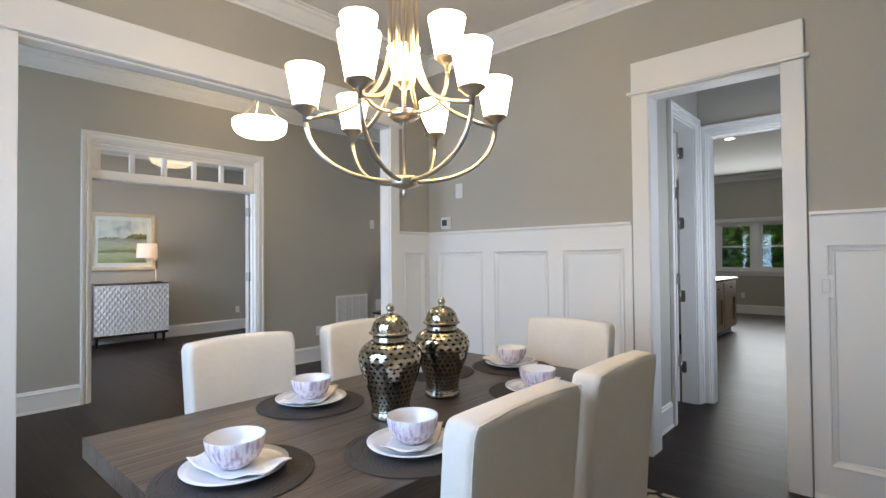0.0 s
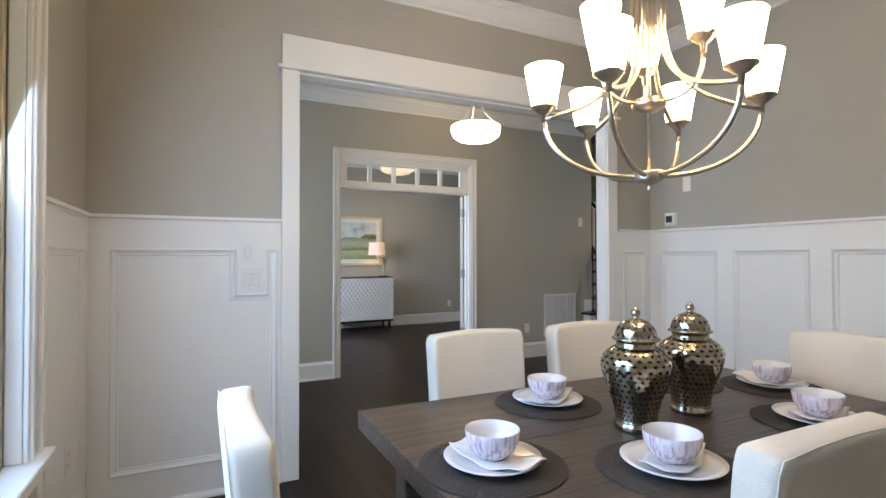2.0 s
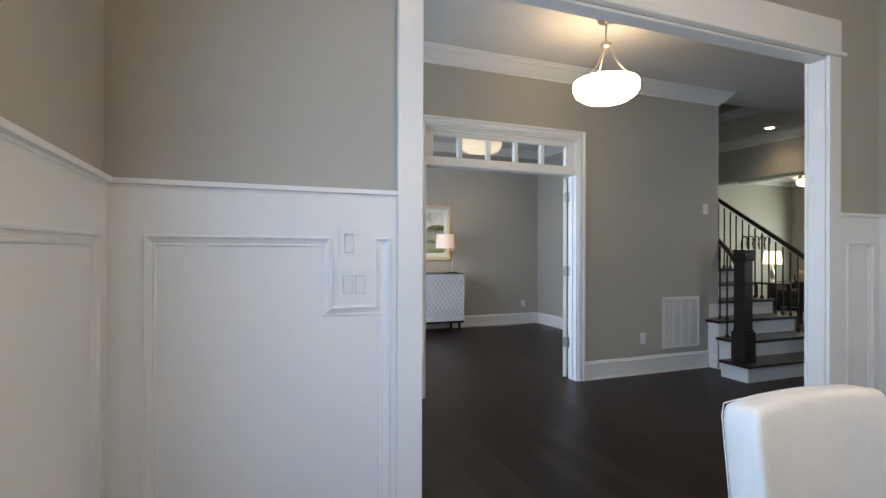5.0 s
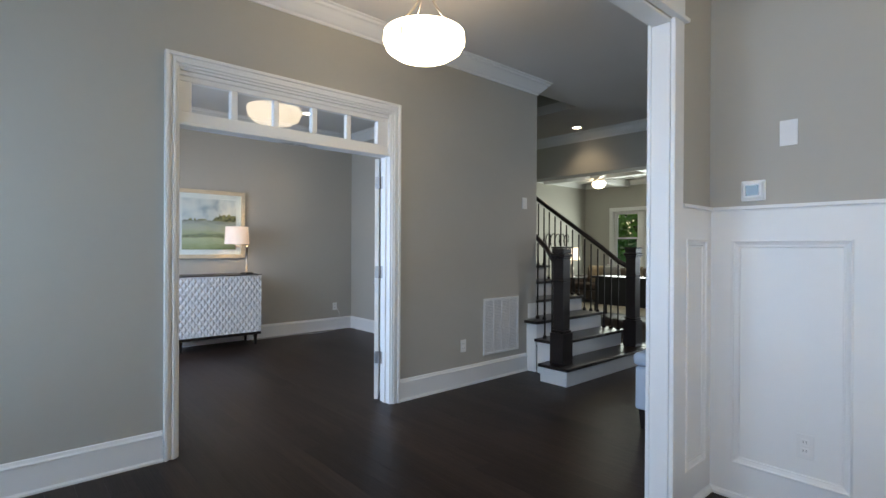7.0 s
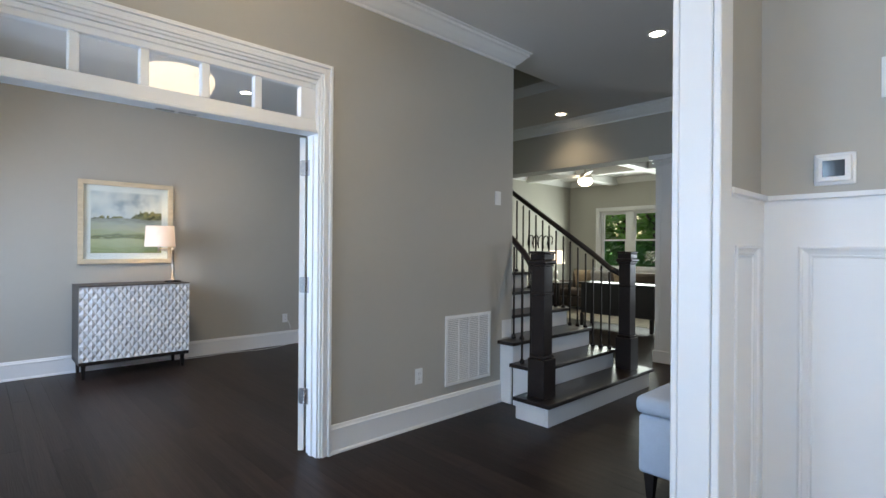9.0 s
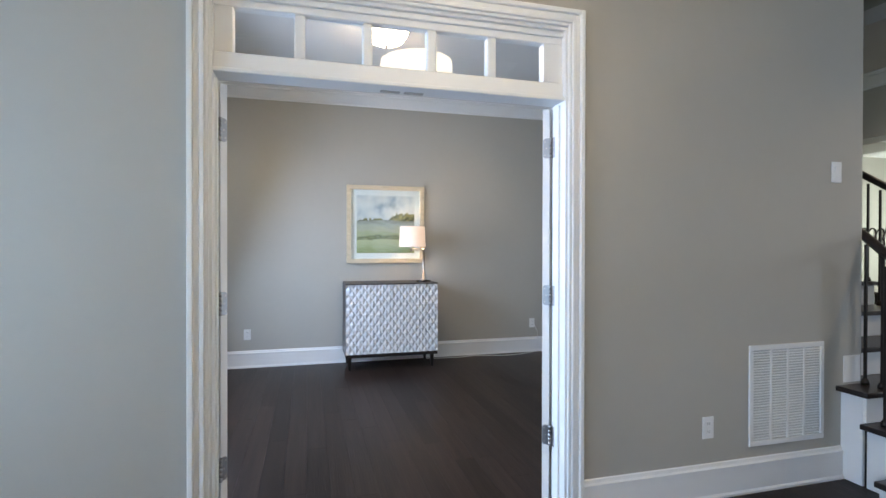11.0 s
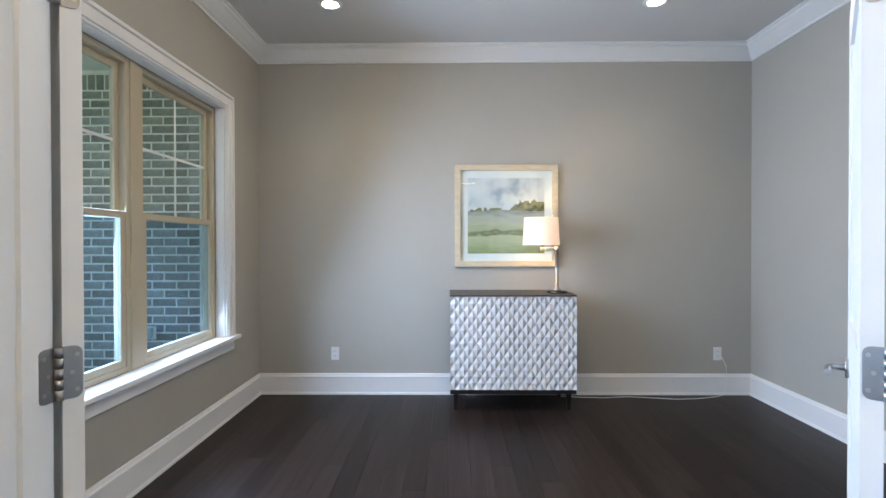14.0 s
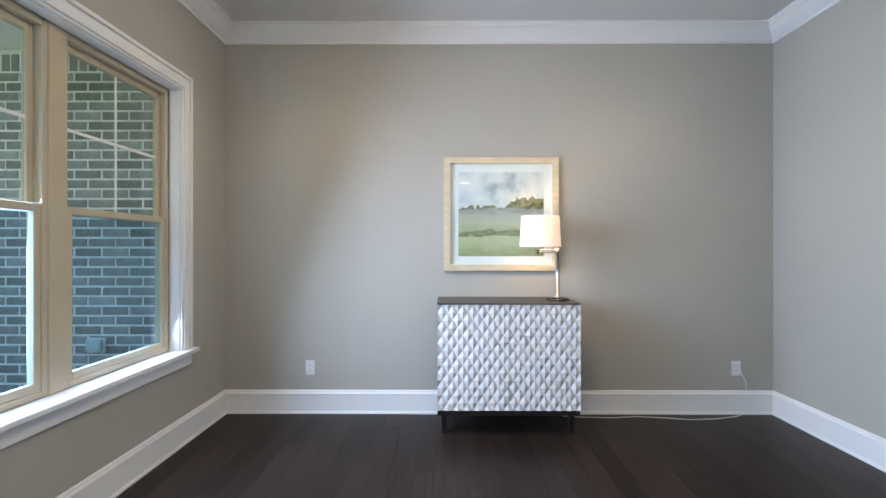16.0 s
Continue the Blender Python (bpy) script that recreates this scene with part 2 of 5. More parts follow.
# ---- the large structure ----
def wall(name, axis, u0, u1, w0, w1, holes=(), z0=0.0, z1=H, material=WALL):
    bm = bmesh.new()
    slab(bm, axis, u0, u1, w0, w1, z0, z1, holes)
    return setting(name, bm, material, "greige painted plaster wall", "wall")


OPEN_W = (0.706, 3.125, 0.0, 2.39)
OPEN_N = (-1.705, -0.965, 0.0, 2.34)
OPEN_O = (1.538, 3.148, 0.0, 2.40)
WIN_O = (-8.93, -6.99, 0.63, 2.37)
WIN_D = (-2.72, -0.98, 0.62, 2.37)
wall("wall_dining_west", "y", -0.323, 3.73, -3.757, -3.665, (OPEN_W,))
wall("wall_dining_north", "x", -3.665, 0.35, 3.60, 3.73, (OPEN_N,))
wall("wall_dining_south", "x", -3.757, 0.35, -0.45, -0.323, (WIN_D,))
wall("wall_dining_east", "y", -0.45, 3.73, 0.35, 0.48)
wall("wall_foyer_office", "y", -0.45, 5.06, -6.10, -5.965, (OPEN_O,))
wall("wall_foyer_south", "x", -5.965, -3.757, -0.60, -0.45, ((-5.75, -4.0, 0.0, 2.35),))
wall("wall_office_south", "x", -9.73, -6.10, 0.46, 0.61, (WIN_O,))
wall("wall_office_west", "y", 0.61, 5.06, -9.73, -9.60)
wall("wall_office_north", "x", -9.60, -6.10, 4.966, 5.06)
wall("wall_stair_west", "y", 5.06, 13.1, -10.56, -10.43, z1=5.6)
wall("wall_stair_upper", "x", -10.43, -6.2, 4.966, 5.06, z0=H, z1=5.6)
wall("wall_stair_upper_north", "x", -10.43, -6.2, 6.16, 6.26, z0=H + 0.12, z1=5.6)
# unseen wall, added to keep sun and sky out of the stairwell
wall("wall_stair_light_block", "y", 4.966, 6.26, -6.20, -6.10, z0=H + 0.12, z1=5.6)
wall("wall_rear", "x", -10.56, 1.6, 13.0, 13.15, ((-9.58, -8.06, 0.86, 2.28), (-7.60, -6.10, 0.86, 2.28), (-4.3, -1.2, 0.94, 2.02)))
wall("wall_hall_east", "y", 3.73, 5.22, -1.93, -1.80, ((4.36, 5.0, 0.0, 2.4),))
wall("wall_kitchen_south", "x", -1.80, 1.6, 5.10, 5.22, ((-1.72, -0.80, 0.0, 2.34),))
# made-up hole in an unseen wall, for the added passage fill lamp
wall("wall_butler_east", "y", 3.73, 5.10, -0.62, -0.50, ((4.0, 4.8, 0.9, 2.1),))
wall("wall_kitchen_east", "y", 5.22, 13.0, 1.5, 1.6)

bm = bmesh.new()
box(bm, -10.6, 0.49, -0.62, 5.098, -0.30, -0.022)
box(bm, -10.6, 1.7, 5.10, 13.2, -0.30, -0.022)
setting("floor", bm, FLOOR, "dark stained oak plank floor", "floor")
bm = bmesh.new()
slab(bm, "x", -10.6, 1.7, H, H + 0.12, -0.62, 13.2, ((-10.43, -6.2, 5.06, 6.16),))
for v in bm.verts:
    v.co.y, v.co.z = v.co.z, v.co.y
setting("ceiling", bm, CEIL, "flat matt white painted ceiling", "ceiling")
bm = bmesh.new()
box(bm, -10.6, -6.0, 4.9, 6.3, 5.6, 5.7)
setting("ceiling_stairwell", bm, CEIL, "flat ceiling over the stairwell", "ceiling")
# beams of the living room opening
bm = bmesh.new()
box(bm, -10.43, -5.42, 7.44, 7.74, 2.44, H - 0.002)
setting("beam_living_south", bm, WALL, "greige painted dropped header beam", "beam")
bm = bmesh.new()
box(bm, -5.72, -5.42, 7.742, 12.998, 2.44, H - 0.002)
setting("beam_living_east", bm, WALL, "greige painted dropped header beam", "beam")

# wainscot, chair rail, crown, baseboards
CROWN = [(0.0, 0.0), (0.012, 0.0), (0.012, 0.018), (0.03, 0.03), (0.062, 0.062), (0.085, 0.092), (0.10, 0.10), (0.10, 0.118), (0.118, 0.124), (0.118, 0.134), (0.0, 0.134)]
BASE = [(0.0, 0.0), (0.024, 0.0), (0.024, 0.012), (0.016, 0.022), (0.016, 0.150), (0.020, 0.152), (0.020, 0.160), (0.013, 0.168), (0.009, 0.182), (0.0, 0.186)]
RAIL = [(0.0, 0.0), (0.016, 0.0), (0.018, 0.008), (0.030, 0.012), (0.030, 0.028), (0.0, 0.030)]


def run(name, prof, pts, z, label, category, closed=False):
    """A moulding along a level line of corners (x, y), with the room on the left of the line."""
    n = len(pts)
    path = []
    for i, (x, y) in enumerate(pts):
        ds = []
        for a, b in ((i - 1, i), (i, i + 1)):
            if closed or (0 <= a and b < n):
                p, q = pts[a % n], pts[b % n]
                l = math.hypot(q[0] - p[0], q[1] - p[1])
                ds.append((-(q[1] - p[1]) / l, (q[0] - p[0]) / l))
        if len(ds) == 1:
            ds = ds * 2
        nx, ny = ds[0][0] + ds[1][0], ds[0][1] + ds[1][1]
        k = 2 / (nx * nx + ny * ny)
        path.append((x, y, z, nx * k, ny * k))
    bm = bmesh.new()
    prism(bm, prof, path, closed)
    return setting(name, bm, WHITE, label, category)


CL, BL = "white painted stepped crown moulding", "tall white painted baseboard"
run("trim_crown_dining", CROWN, [(-3.665, -0.323), (0.35, -0.323), (0.35, 3.60), (-3.665, 3.60)], H - 0.135, CL, "crown moulding", True)
run("trim_crown_office", CROWN, [(-9.60, 0.61), (-6.10, 0.61), (-6.10, 4.966), (-9.60, 4.966)], H - 0.135, CL, "crown moulding", True)
run("trim_crown_foyer", CROWN, [(-6.16, 5.06), (-5.965, 5.06), (-5.965, -0.45), (-3.757, -0.45), (-3.757, 3.73), (-1.93, 3.73)], H - 0.135, CL, "crown moulding")
run("trim_crown_beam", CROWN, [(-5.42, 12.99), (-5.42, 7.44), (-10.42, 7.44)], H - 0.135, CL, "crown moulding")
run("trim_crown_kitchen", CROWN, [(1.49, 13.0), (-5.41, 13.0)], H - 0.135, CL, "crown moulding")
run("baseboard_foyer_south", BASE, [(-5.965, 1.464), (-5.965, -0.45), (-5.76, -0.45)], 0, BL, "baseboard")
run("baseboard_foyer_north", BASE, [(-5.965, 4.90), (-5.965, 3.222)], 0, BL, "baseboard")
run("baseboard_office", BASE, [(-6.10, 1.46), (-6.10, 0.61), (-9.60, 0.61), (-9.60, 4.966), (-6.10, 4.966), (-6.10, 3.22)][::-1], 0, BL, "baseboard")
run("baseboard_kitchen", BASE, [(1.49, 13.0), (-10.42, 13.0)], 0, BL, "baseboard")
run("baseboard_butler", BASE, [(-1.80, 4.27), (-1.80, 3.74)], 0, BL, "baseboard")

WZ = 1.485
SHOE = [(0.0, 0.0), (0.034, 0.0), (0.034, 0.012), (0.026, 0.026), (0.015, 0.030), (0.0, 0.030)]
SL = "white painted shoe moulding along the floor"
run("trim_shoe_north_a", SHOE, [(-1.812, 3.60), (-3.665, 3.60), (-3.665, 3.215)], 0, SL, "shoe moulding")
run("trim_shoe_north_b", SHOE, [(0.35, 3.60), (-0.862, 3.60)], 0, SL, "shoe moulding")
run("trim_shoe_west", SHOE, [(-3.665, 0.616), (-3.665, -0.323), (0.34, -0.323)], 0, SL, "shoe moulding")


def wainscot(name, axis, u0, u1, w, side, panels, top=1.335, bot=0.185, notch=None):
    """A board on a wall with sunk panels: rails, stiles and a small moulding in each panel."""
    bm = bmesh.new()
    holes = [(a, b, bot, top) for a, b in panels]
    if notch:
        a, b, n0, n1, nz = *panels[0], *notch
        holes = [(a, n0, bot, top), (n0, n1, bot, nz), (n1, b, bot, top)]
    w1 = w + side * 0.014
    slab(bm, axis, u0, u1, min(w, w1), max(w, w1), 0.0, WZ, holes)
    ob = setting(name, bm, WHITE, "white painted panelled wainscot", "wainscot")
    for a, b in panels:
        bm = bmesh.new()
        ws = sorted((w + side * 0.0005, w + side * 0.004))
        box(bm, *((a, b) if axis == "x" else ws), *(ws if axis == "x" else (a, b)), bot, top)
        part("panel", bm, WHITE, ob)
        # the moulding: a mitred bead and slope round the sunk panel
        loop = [(a, bot), (b, bot), (b, top), (a, top)]
        if notch:
            n0, n1, nz = notch
            loop = [(a, bot), (b, bot), (b, top), (n1, top), (n1, nz), (n0, nz), (n0, top), (a, top)]
        n = len(loop)
        bm = bmesh.new()
        rings = []
        for d, h in ((-0.004, 0.0135), (-0.004, 0.019), (0.002, 0.022), (0.007, 0.020), (0.009, 0.0145), (0.024, 0.0075), (0.026, 0.0105), (0.031, 0.0095), (0.034, 0.0042)):
            ring = []
            for i in range(n):
                (pu, pz), (u, z), (qu, qz) = loop[i - 1], loop[i], loop[(i + 1) % n]
                sg = lambda t: (t > 1e-9) - (t < -1e-9)
                du = -sg(z - pz) - sg(qz - z)
                dz = sg(u - pu) + sg(qu - u)
                uu, zz, ww = u + du * d, z + dz * d, w + side * h
                ring.append(bm.verts.new((uu, ww, zz) if axis == "x" else (ww, uu, zz)))
            rings.append(ring)
        for r0, r1 in zip(rings, rings[1:]):
            for i in range(n):
                bm.faces.new((r0[i], r0[(i + 1) % n], r1[(i + 1) % n], r1[i]))
        part("panel_moulding", bm, WHITE, ob)
    return ob


wainscot("wall_panelling_north_a", "x", -3.651, -1.812, 3.60, -1, [(-3.545, -3.055), (-2.93, -2.44), (-2.315, -1.87)])
wainscot("wall_panelling_north_b", "x", -0.862, 0.336, 3.60, -1, [(-0.79, -0.20), (-0.08, 0.28)])
wainscot("wall_panelling_west_a", "y", -0.309, 0.616, -3.665, 1, [(-0.211, 0.590)], notch=(0.376, 0.534, 1.085))
wainscot("wall_panelling_west_b", "y", 3.215, 3.586, -3.665, 1, [(3.28, 3.52)])
wainscot("wall_panelling_south_a", "x", -3.651, -2.83, -0.323, 1, [(-3.55, -2.90)])
wainscot("wall_panelling_south_b", "x", -0.87, 0.336, -0.323, 1, [(-0.80, 0.24)])
RL = "white chair rail on the wainscot"
run("trim_rail_north_a", RAIL, [(-1.812, 3.60), (-3.665, 3.60), (-3.665, 3.215)], WZ, RL, "chair rail")
run("trim_rail_north_b", RAIL, [(0.35, 3.60), (-0.862, 3.60)], WZ, RL, "chair rail")
run("trim_rail_west_a", RAIL, [(-3.665, 0.616), (-3.665, -0.323), (-2.83, -0.323)], WZ, RL, "chair rail")
run("trim_rail_south_b", RAIL, [(-0.87, -0.323), (0.35, -0.323)], WZ, RL, "chair rail")

# cased openings of the dining room: flat casing, fillet strip, tall head board


def cased(name, axis, w, side, depth, hole, top, cw=0.095):
    a, b, _, z = hole
    ob = thing(name, pose(0, 0, 0), "white painted cased opening with tall flat header", "door casing")
    ob["kind"] = "structure"

    def piece(nm, u0, u1, p, q, z0, z1, bev=0.003):
        ws = sorted((w + side * p, w + side * q))
        bm = bmesh.new()
        box(bm, *((u0, u1) if axis == "x" else ws), *(ws if axis == "x" else (u0, u1)), z0, z1, bev)
        part(nm, bm, WHITE, ob)

    piece("casing", a - cw, a + 0.012, 0.002, 0.024, 0, z)
    piece("casing", b - 0.012, b + cw, 0.002, 0.024, 0, z)
    piece("fillet_strip", a - cw - 0.025, b + cw + 0.025, 0.002, 0.042, z + 0.002, z + 0.022)
    piece("header_board", a - cw, b + cw, 0.002, 0.027, z + 0.024, top)
    piece("jamb", a, a + 0.014, 0.0, -depth, 0, z - 0.016)
    piece("jamb", b - 0.014, b, 0.0, -depth, 0, z - 0.016)
    piece("head_jamb", a, b, 0.0, -depth, z - 0.014, z + 0.001)
    for u0, u1 in ((a - cw, a + 0.012), (b - 0.012, b + cw)):
        piece("casing", u0, u1, -depth - 0.002, -depth - 0.022, 0, z)
    piece("header_board", a - cw, b + cw, -depth - 0.002, -depth - 0.024, z + 0.002, top - 0.03)
    return ob


cased("trim_opening_foyer", "y", -3.665, 1, 0.092, OPEN_W, 2.595, 0.088)
cased("trim_opening_butler", "x", 3.60, -1, 0.13, OPEN_N, 2.555)

# ---- office door: casing, transom, two open leaves ----


def stepped_casing(ob, axis, w, side, hole, cw, foot=0.0, sill=False):
    """Casing with an outer band, a flat and an inner bead, round an opening."""
    a, b, z0, z1 = hole
    z0 = max(z0, foot)
    for o0, o1, t in ((cw - 0.022, cw, 0.034), (0.028, cw - 0.022, 0.020), (0.010, 0.028, 0.026), (-0.006, 0.010, 0.016)):
        ws = sorted((w + side * 0.001, w + side * t))
        bm = bmesh.new()
        for u0, u1, p, q in ((a - o1, a - o0, z0, z1 + o1), (b + o0, b + o1, z0, z1 + o1), (a - o0, b + o0, z1 + o0, z1 + o1)):
            box(bm, *((u0, u1) if axis == "x" else ws), *(ws if axis == "x" else (u0, u1)), p, q, 0.003)
        part("casing", bm, WHITE, ob)


odoor = tagged(thing("door_1", pose(0, 0, 0), "white double door frame with five-pane transom", "door frame"), kind="structure")
stepped_casing(odoor, "y", -5.965, 1, OPEN_O, 0.072)
stepped_casing(odoor, "y", -6.10, -1, OPEN_O, 0.072)
JL, JR = 1.554, 3.132
for y0, y1 in ((1.538, JL), (JR, 3.148)):
    bm = bmesh.new()
    box(bm, -6.098, -5.967, y0, y1, 0, 2.38)
    box(bm, -6.055, -6.02, y0 - 0.01 if y0 > 2 else y1 - 0.002, y0 + 0.002 if y0 > 2 else y1 + 0.010, 0, 2.03)
    part("jamb", bm, WHITE, odoor)
bm = bmesh.new()
box(bm, -6.098, -5.967, 1.538, 3.148, 2.38, 2.399)
part("head_jamb", bm, WHITE, odoor)
bm = bmesh.new()
box(bm, -6.096, -5.972, JL, JR, 2.042, 2.060, 0.003)
box(bm, -6.060, -5.992, JL, JR, 2.062, 2.130, 0.004)
part("transom_bar", bm, WHITE, odoor)
bm = bmesh.new()
box(bm, -6.052, -6.0, JL, JR, 2.320, 2.379, 0.004)
box(bm, -6.052, -6.0, JL, 1.630, 2.130, 2.320, 0.004)
box(bm, -6.052, -6.0, 3.030, JR, 2.130, 2.320, 0.004)
box(bm, -6.000, -5.984, JL, JR, 2.352, 2.3795, 0.004)
part("transom_frame", bm, WHITE, odoor)
MULLS = ((1.870, 1.916), (2.160, 2.204), (2.451, 2.496), (2.742, 2.787))
for y0, y1 in MULLS:
    bm = bmesh.new()
    box(bm, -6.050, -6.004, y0, y1, 2.130, 2.320, 0.006)
    part("mullion", bm, WHITE, odoor)
for y0, y1 in ((1.630, 1.870), (1.916, 2.160), (2.204, 2.451), (2.496, 2.742), (2.787, 3.030)):
    bm = bmesh.new()
    box(bm, -6.030, -6.024, y0, y1, 2.130, 2.320)
    part("pane", bm, TRANSOM, odoor).visible_shadow = False
# ball catches in the head of the frame
for y in (2.29, 2.40):
    bm = bmesh.new()
    box(bm, -6.075, -6.045, y - 0.045, y + 0.045, 2.0395, 2.0415)
    part("strike_plate", bm, STEEL, odoor, "satin nickel strike plate")

HZ = (0.365, 1.083, 1.836)


def hinge_plate(bm, u0, u1, w0, w1, z, axis):
    """A flat hinge leaf of 102 mm with its outer corners, at u1, rounded."""
    r, sg = 0.014, 1 if u1 > u0 else -1
    out = [(u0, z - 0.051)] + [(u1 - sg * r + sg * r * math.sin(a), z - 0.051 + r - r * math.cos(a)) for a in (0, 0.52, 1.05, 1.571)]
    out += [(u1 - sg * r + sg * r * math.cos(a), z + 0.051 - r + r * math.sin(a)) for a in (0, 0.52, 1.05, 1.571)] + [(u0, z + 0.051)]
    ring = [[bm.verts.new((u, w, zz) if axis == "x" else (w, u, zz)) for u, zz in out] for w in (w0, w1)]
    for k in range(len(out)):
        j = (k + 1) % len(out)
        bm.faces.new((ring[0][k], ring[0][j], ring[1][j], ring[1][k]))
    bm.faces.new(ring[0])
    bm.faces.new(ring[1][::-1])


for y0, y1 in ((JL + 0.0004, JL + 0.0028), (JR - 0.0028, JR - 0.0004)):
    for z in HZ:
        bm = bmesh.new()
        hinge_plate(bm, -6.0995, -6.064, y0, y1, z, "x")
        pl = part("hinge_plate", bm, STEEL, odoor, "satin nickel hinge plate")
        ys = y1 if y0 < 2 else y0
        for dx, dz in ((-6.076, -0.034), (-6.084, 0.0), (-6.076, 0.034)):
            bm = bmesh.new()
            tube(bm, [(dx, ys, z + dz), (dx, ys + (0.0012 if y0 < 2 else -0.0012), z + dz)], 0.0042, 8)
            part("screw", bm, NICKEL, pl)


def door_leaf(m, width, height, label):
    """A two-panel leaf, hinged at the origin, running along +x, its face along y 0 to 0.035."""
    ob = thing("door_leaf", m, label, "door", "office double doors")
    bm = bmesh.new()
    slab(bm, "x", 0, width, 0.0, 0.035, 0.012, height, ((0.115, width - 0.115, 0.25, 0.95), (0.115, width - 0.115, 1.10, height - 0.12)))
    part("stile_frame", bm, WHITE, ob)
    for a, b in ((0.25, 0.95), (1.10, height - 0.12)):
        bm = bmesh.new()
        box(bm, 0.115, width - 0.115, 0.009, 0.026, a, b)
        box(bm, 0.165, width - 0.165, 0.004, 0.031, a + 0.05, b - 0.05, 0.004)
        part("panel", bm, WHITE, ob)
    for z in HZ:
        bm = bmesh.new()
        hinge_plate(bm, 0.0005, 0.0320, -0.0030, -0.0004, z, "y")
        for k in range(5):
            z0 = z - 0.051 + k * 0.0204
            tube(bm, [(-0.007, -0.006, z0 + 0.0006), (-0.007, -0.006, z0 + 0.0198)], 0.0072, 10)
        h = part("hinge", bm, STEEL, ob, "satin nickel butt hinge")
        for dy, dz in ((0.023, -0.034), (0.015, 0.0), (0.023, 0.034)):
            bm = bmesh.new()
            tube(bm, [(-0.0030, dy, z + dz), (-0.0044, dy, z + dz)], 0.0042, 8)
            part("screw", bm, NICKEL, h)
    bm = bmesh.new()
    for s, y0 in ((1, 0.035), (-1, 0.0)):
        tube(bm, [(width - 0.065, y0, 0.95), (width - 0.065, y0 + s * 0.008, 0.95)], 0.03, 14)
        tube(bm, [(width - 0.065, y0 + s * 0.008, 0.95), (width - 0.065, y0 + s * 0.04, 0.95), (width - 0.085, y0 + s * 0.05, 0.95), (width - 0.165, y0 + s * 0.05, 0.95)], 0.009, 10)
    part("lever_handle", bm, STEEL, ob)
    return ob


door_leaf(Matrix.Translation((-6.113, 1.562, 0)) @ pose(0, 0, 0, 0, 0, 228.0) @ Matrix.Diagonal((1, -1, 1, 1)), 0.775, 2.035, "white panelled office door leaf folded open")
door_leaf(Matrix.Translation((-6.113, 3.122, 0)) @ pose(0, 0, 0, 0, 0, 143.0), 0.775, 2.035, "white panelled office door leaf standing open")

# ---- windows ----


def double_hung(ob, u0, u1, z0, z1, w, out, material, bars=True):
    """One double-hung unit in a wall along x: fixed frame, upper sash outside, lower sash inside, panes and bars. out: +1 or -1, the way outdoors."""
    zm = (z0 + z1) / 2
    f = 0.032

    def bar(nm, a, b, c, d, p, q, par=ob, mt=material, bev=0.003):
        bm = bmesh.new()
        box(bm, a, b, *sorted((w + out * p, w + out * q)), c, d, bev)
        return part(nm, bm, mt, par)

    for a, b in ((u0, u0 + f), (u1 - f, u1)):
        bar("window_frame", a, b, z0, z1, 0.0, 0.075)
    bar("window_frame", u0 + f, u1 - f, z1 - f, z1, 0.0, 0.075)
    bar("window_frame", u0 + f, u1 - f, z0, z0 + f, 0.0, 0.075)
    for nm, a, b, p, q in (("lower_sash", z0 + f, zm + 0.02, 0.006, 0.034), ("upper_sash", zm - 0.02, z1 - f, 0.040, 0.066)):
        s = 0.038
        bm = bmesh.new()
        ws = sorted((w + out * p, w + out * q))
        x0, x1 = u0 + f + 0.001, u1 - f - 0.001
        for i, j, k, l in ((x0, x0 + s, a, b), (x1 - s, x1, a, b), (x0 + s, x1 - s, a, a + s), (x0 + s, x1 - s, b - s, b)):
            box(bm, i, j, *ws, k, l, 0.003)
        sash = part(nm, bm, material, ob)
        m = (p + q) / 2
        bar("pane", x0 + s, x1 - s, a + s, b - s, m - 0.002, m + 0.002, sash, SCREENED if nm == "lower_sash" else GLASS, 0).visible_shadow = False
        if bars and nm == "upper_sash":
            xm, zz = (x0 + x1) / 2, (a + b) / 2
            bar("glazing_bar", xm - 0.008, xm + 0.008, a + s, b - s, m - 0.006, m - 0.0025, sash, WHITE, 0)
            bar("glazing_bar", x0 + s, xm - 0.009, zz - 0.008, zz + 0.008, m - 0.006, m - 0.0025, sash, WHITE, 0)
            bar("glazing_bar", xm + 0.009, x1 - s, zz - 0.008, zz + 0.008, m - 0.006, m - 0.0025, sash, WHITE, 0)


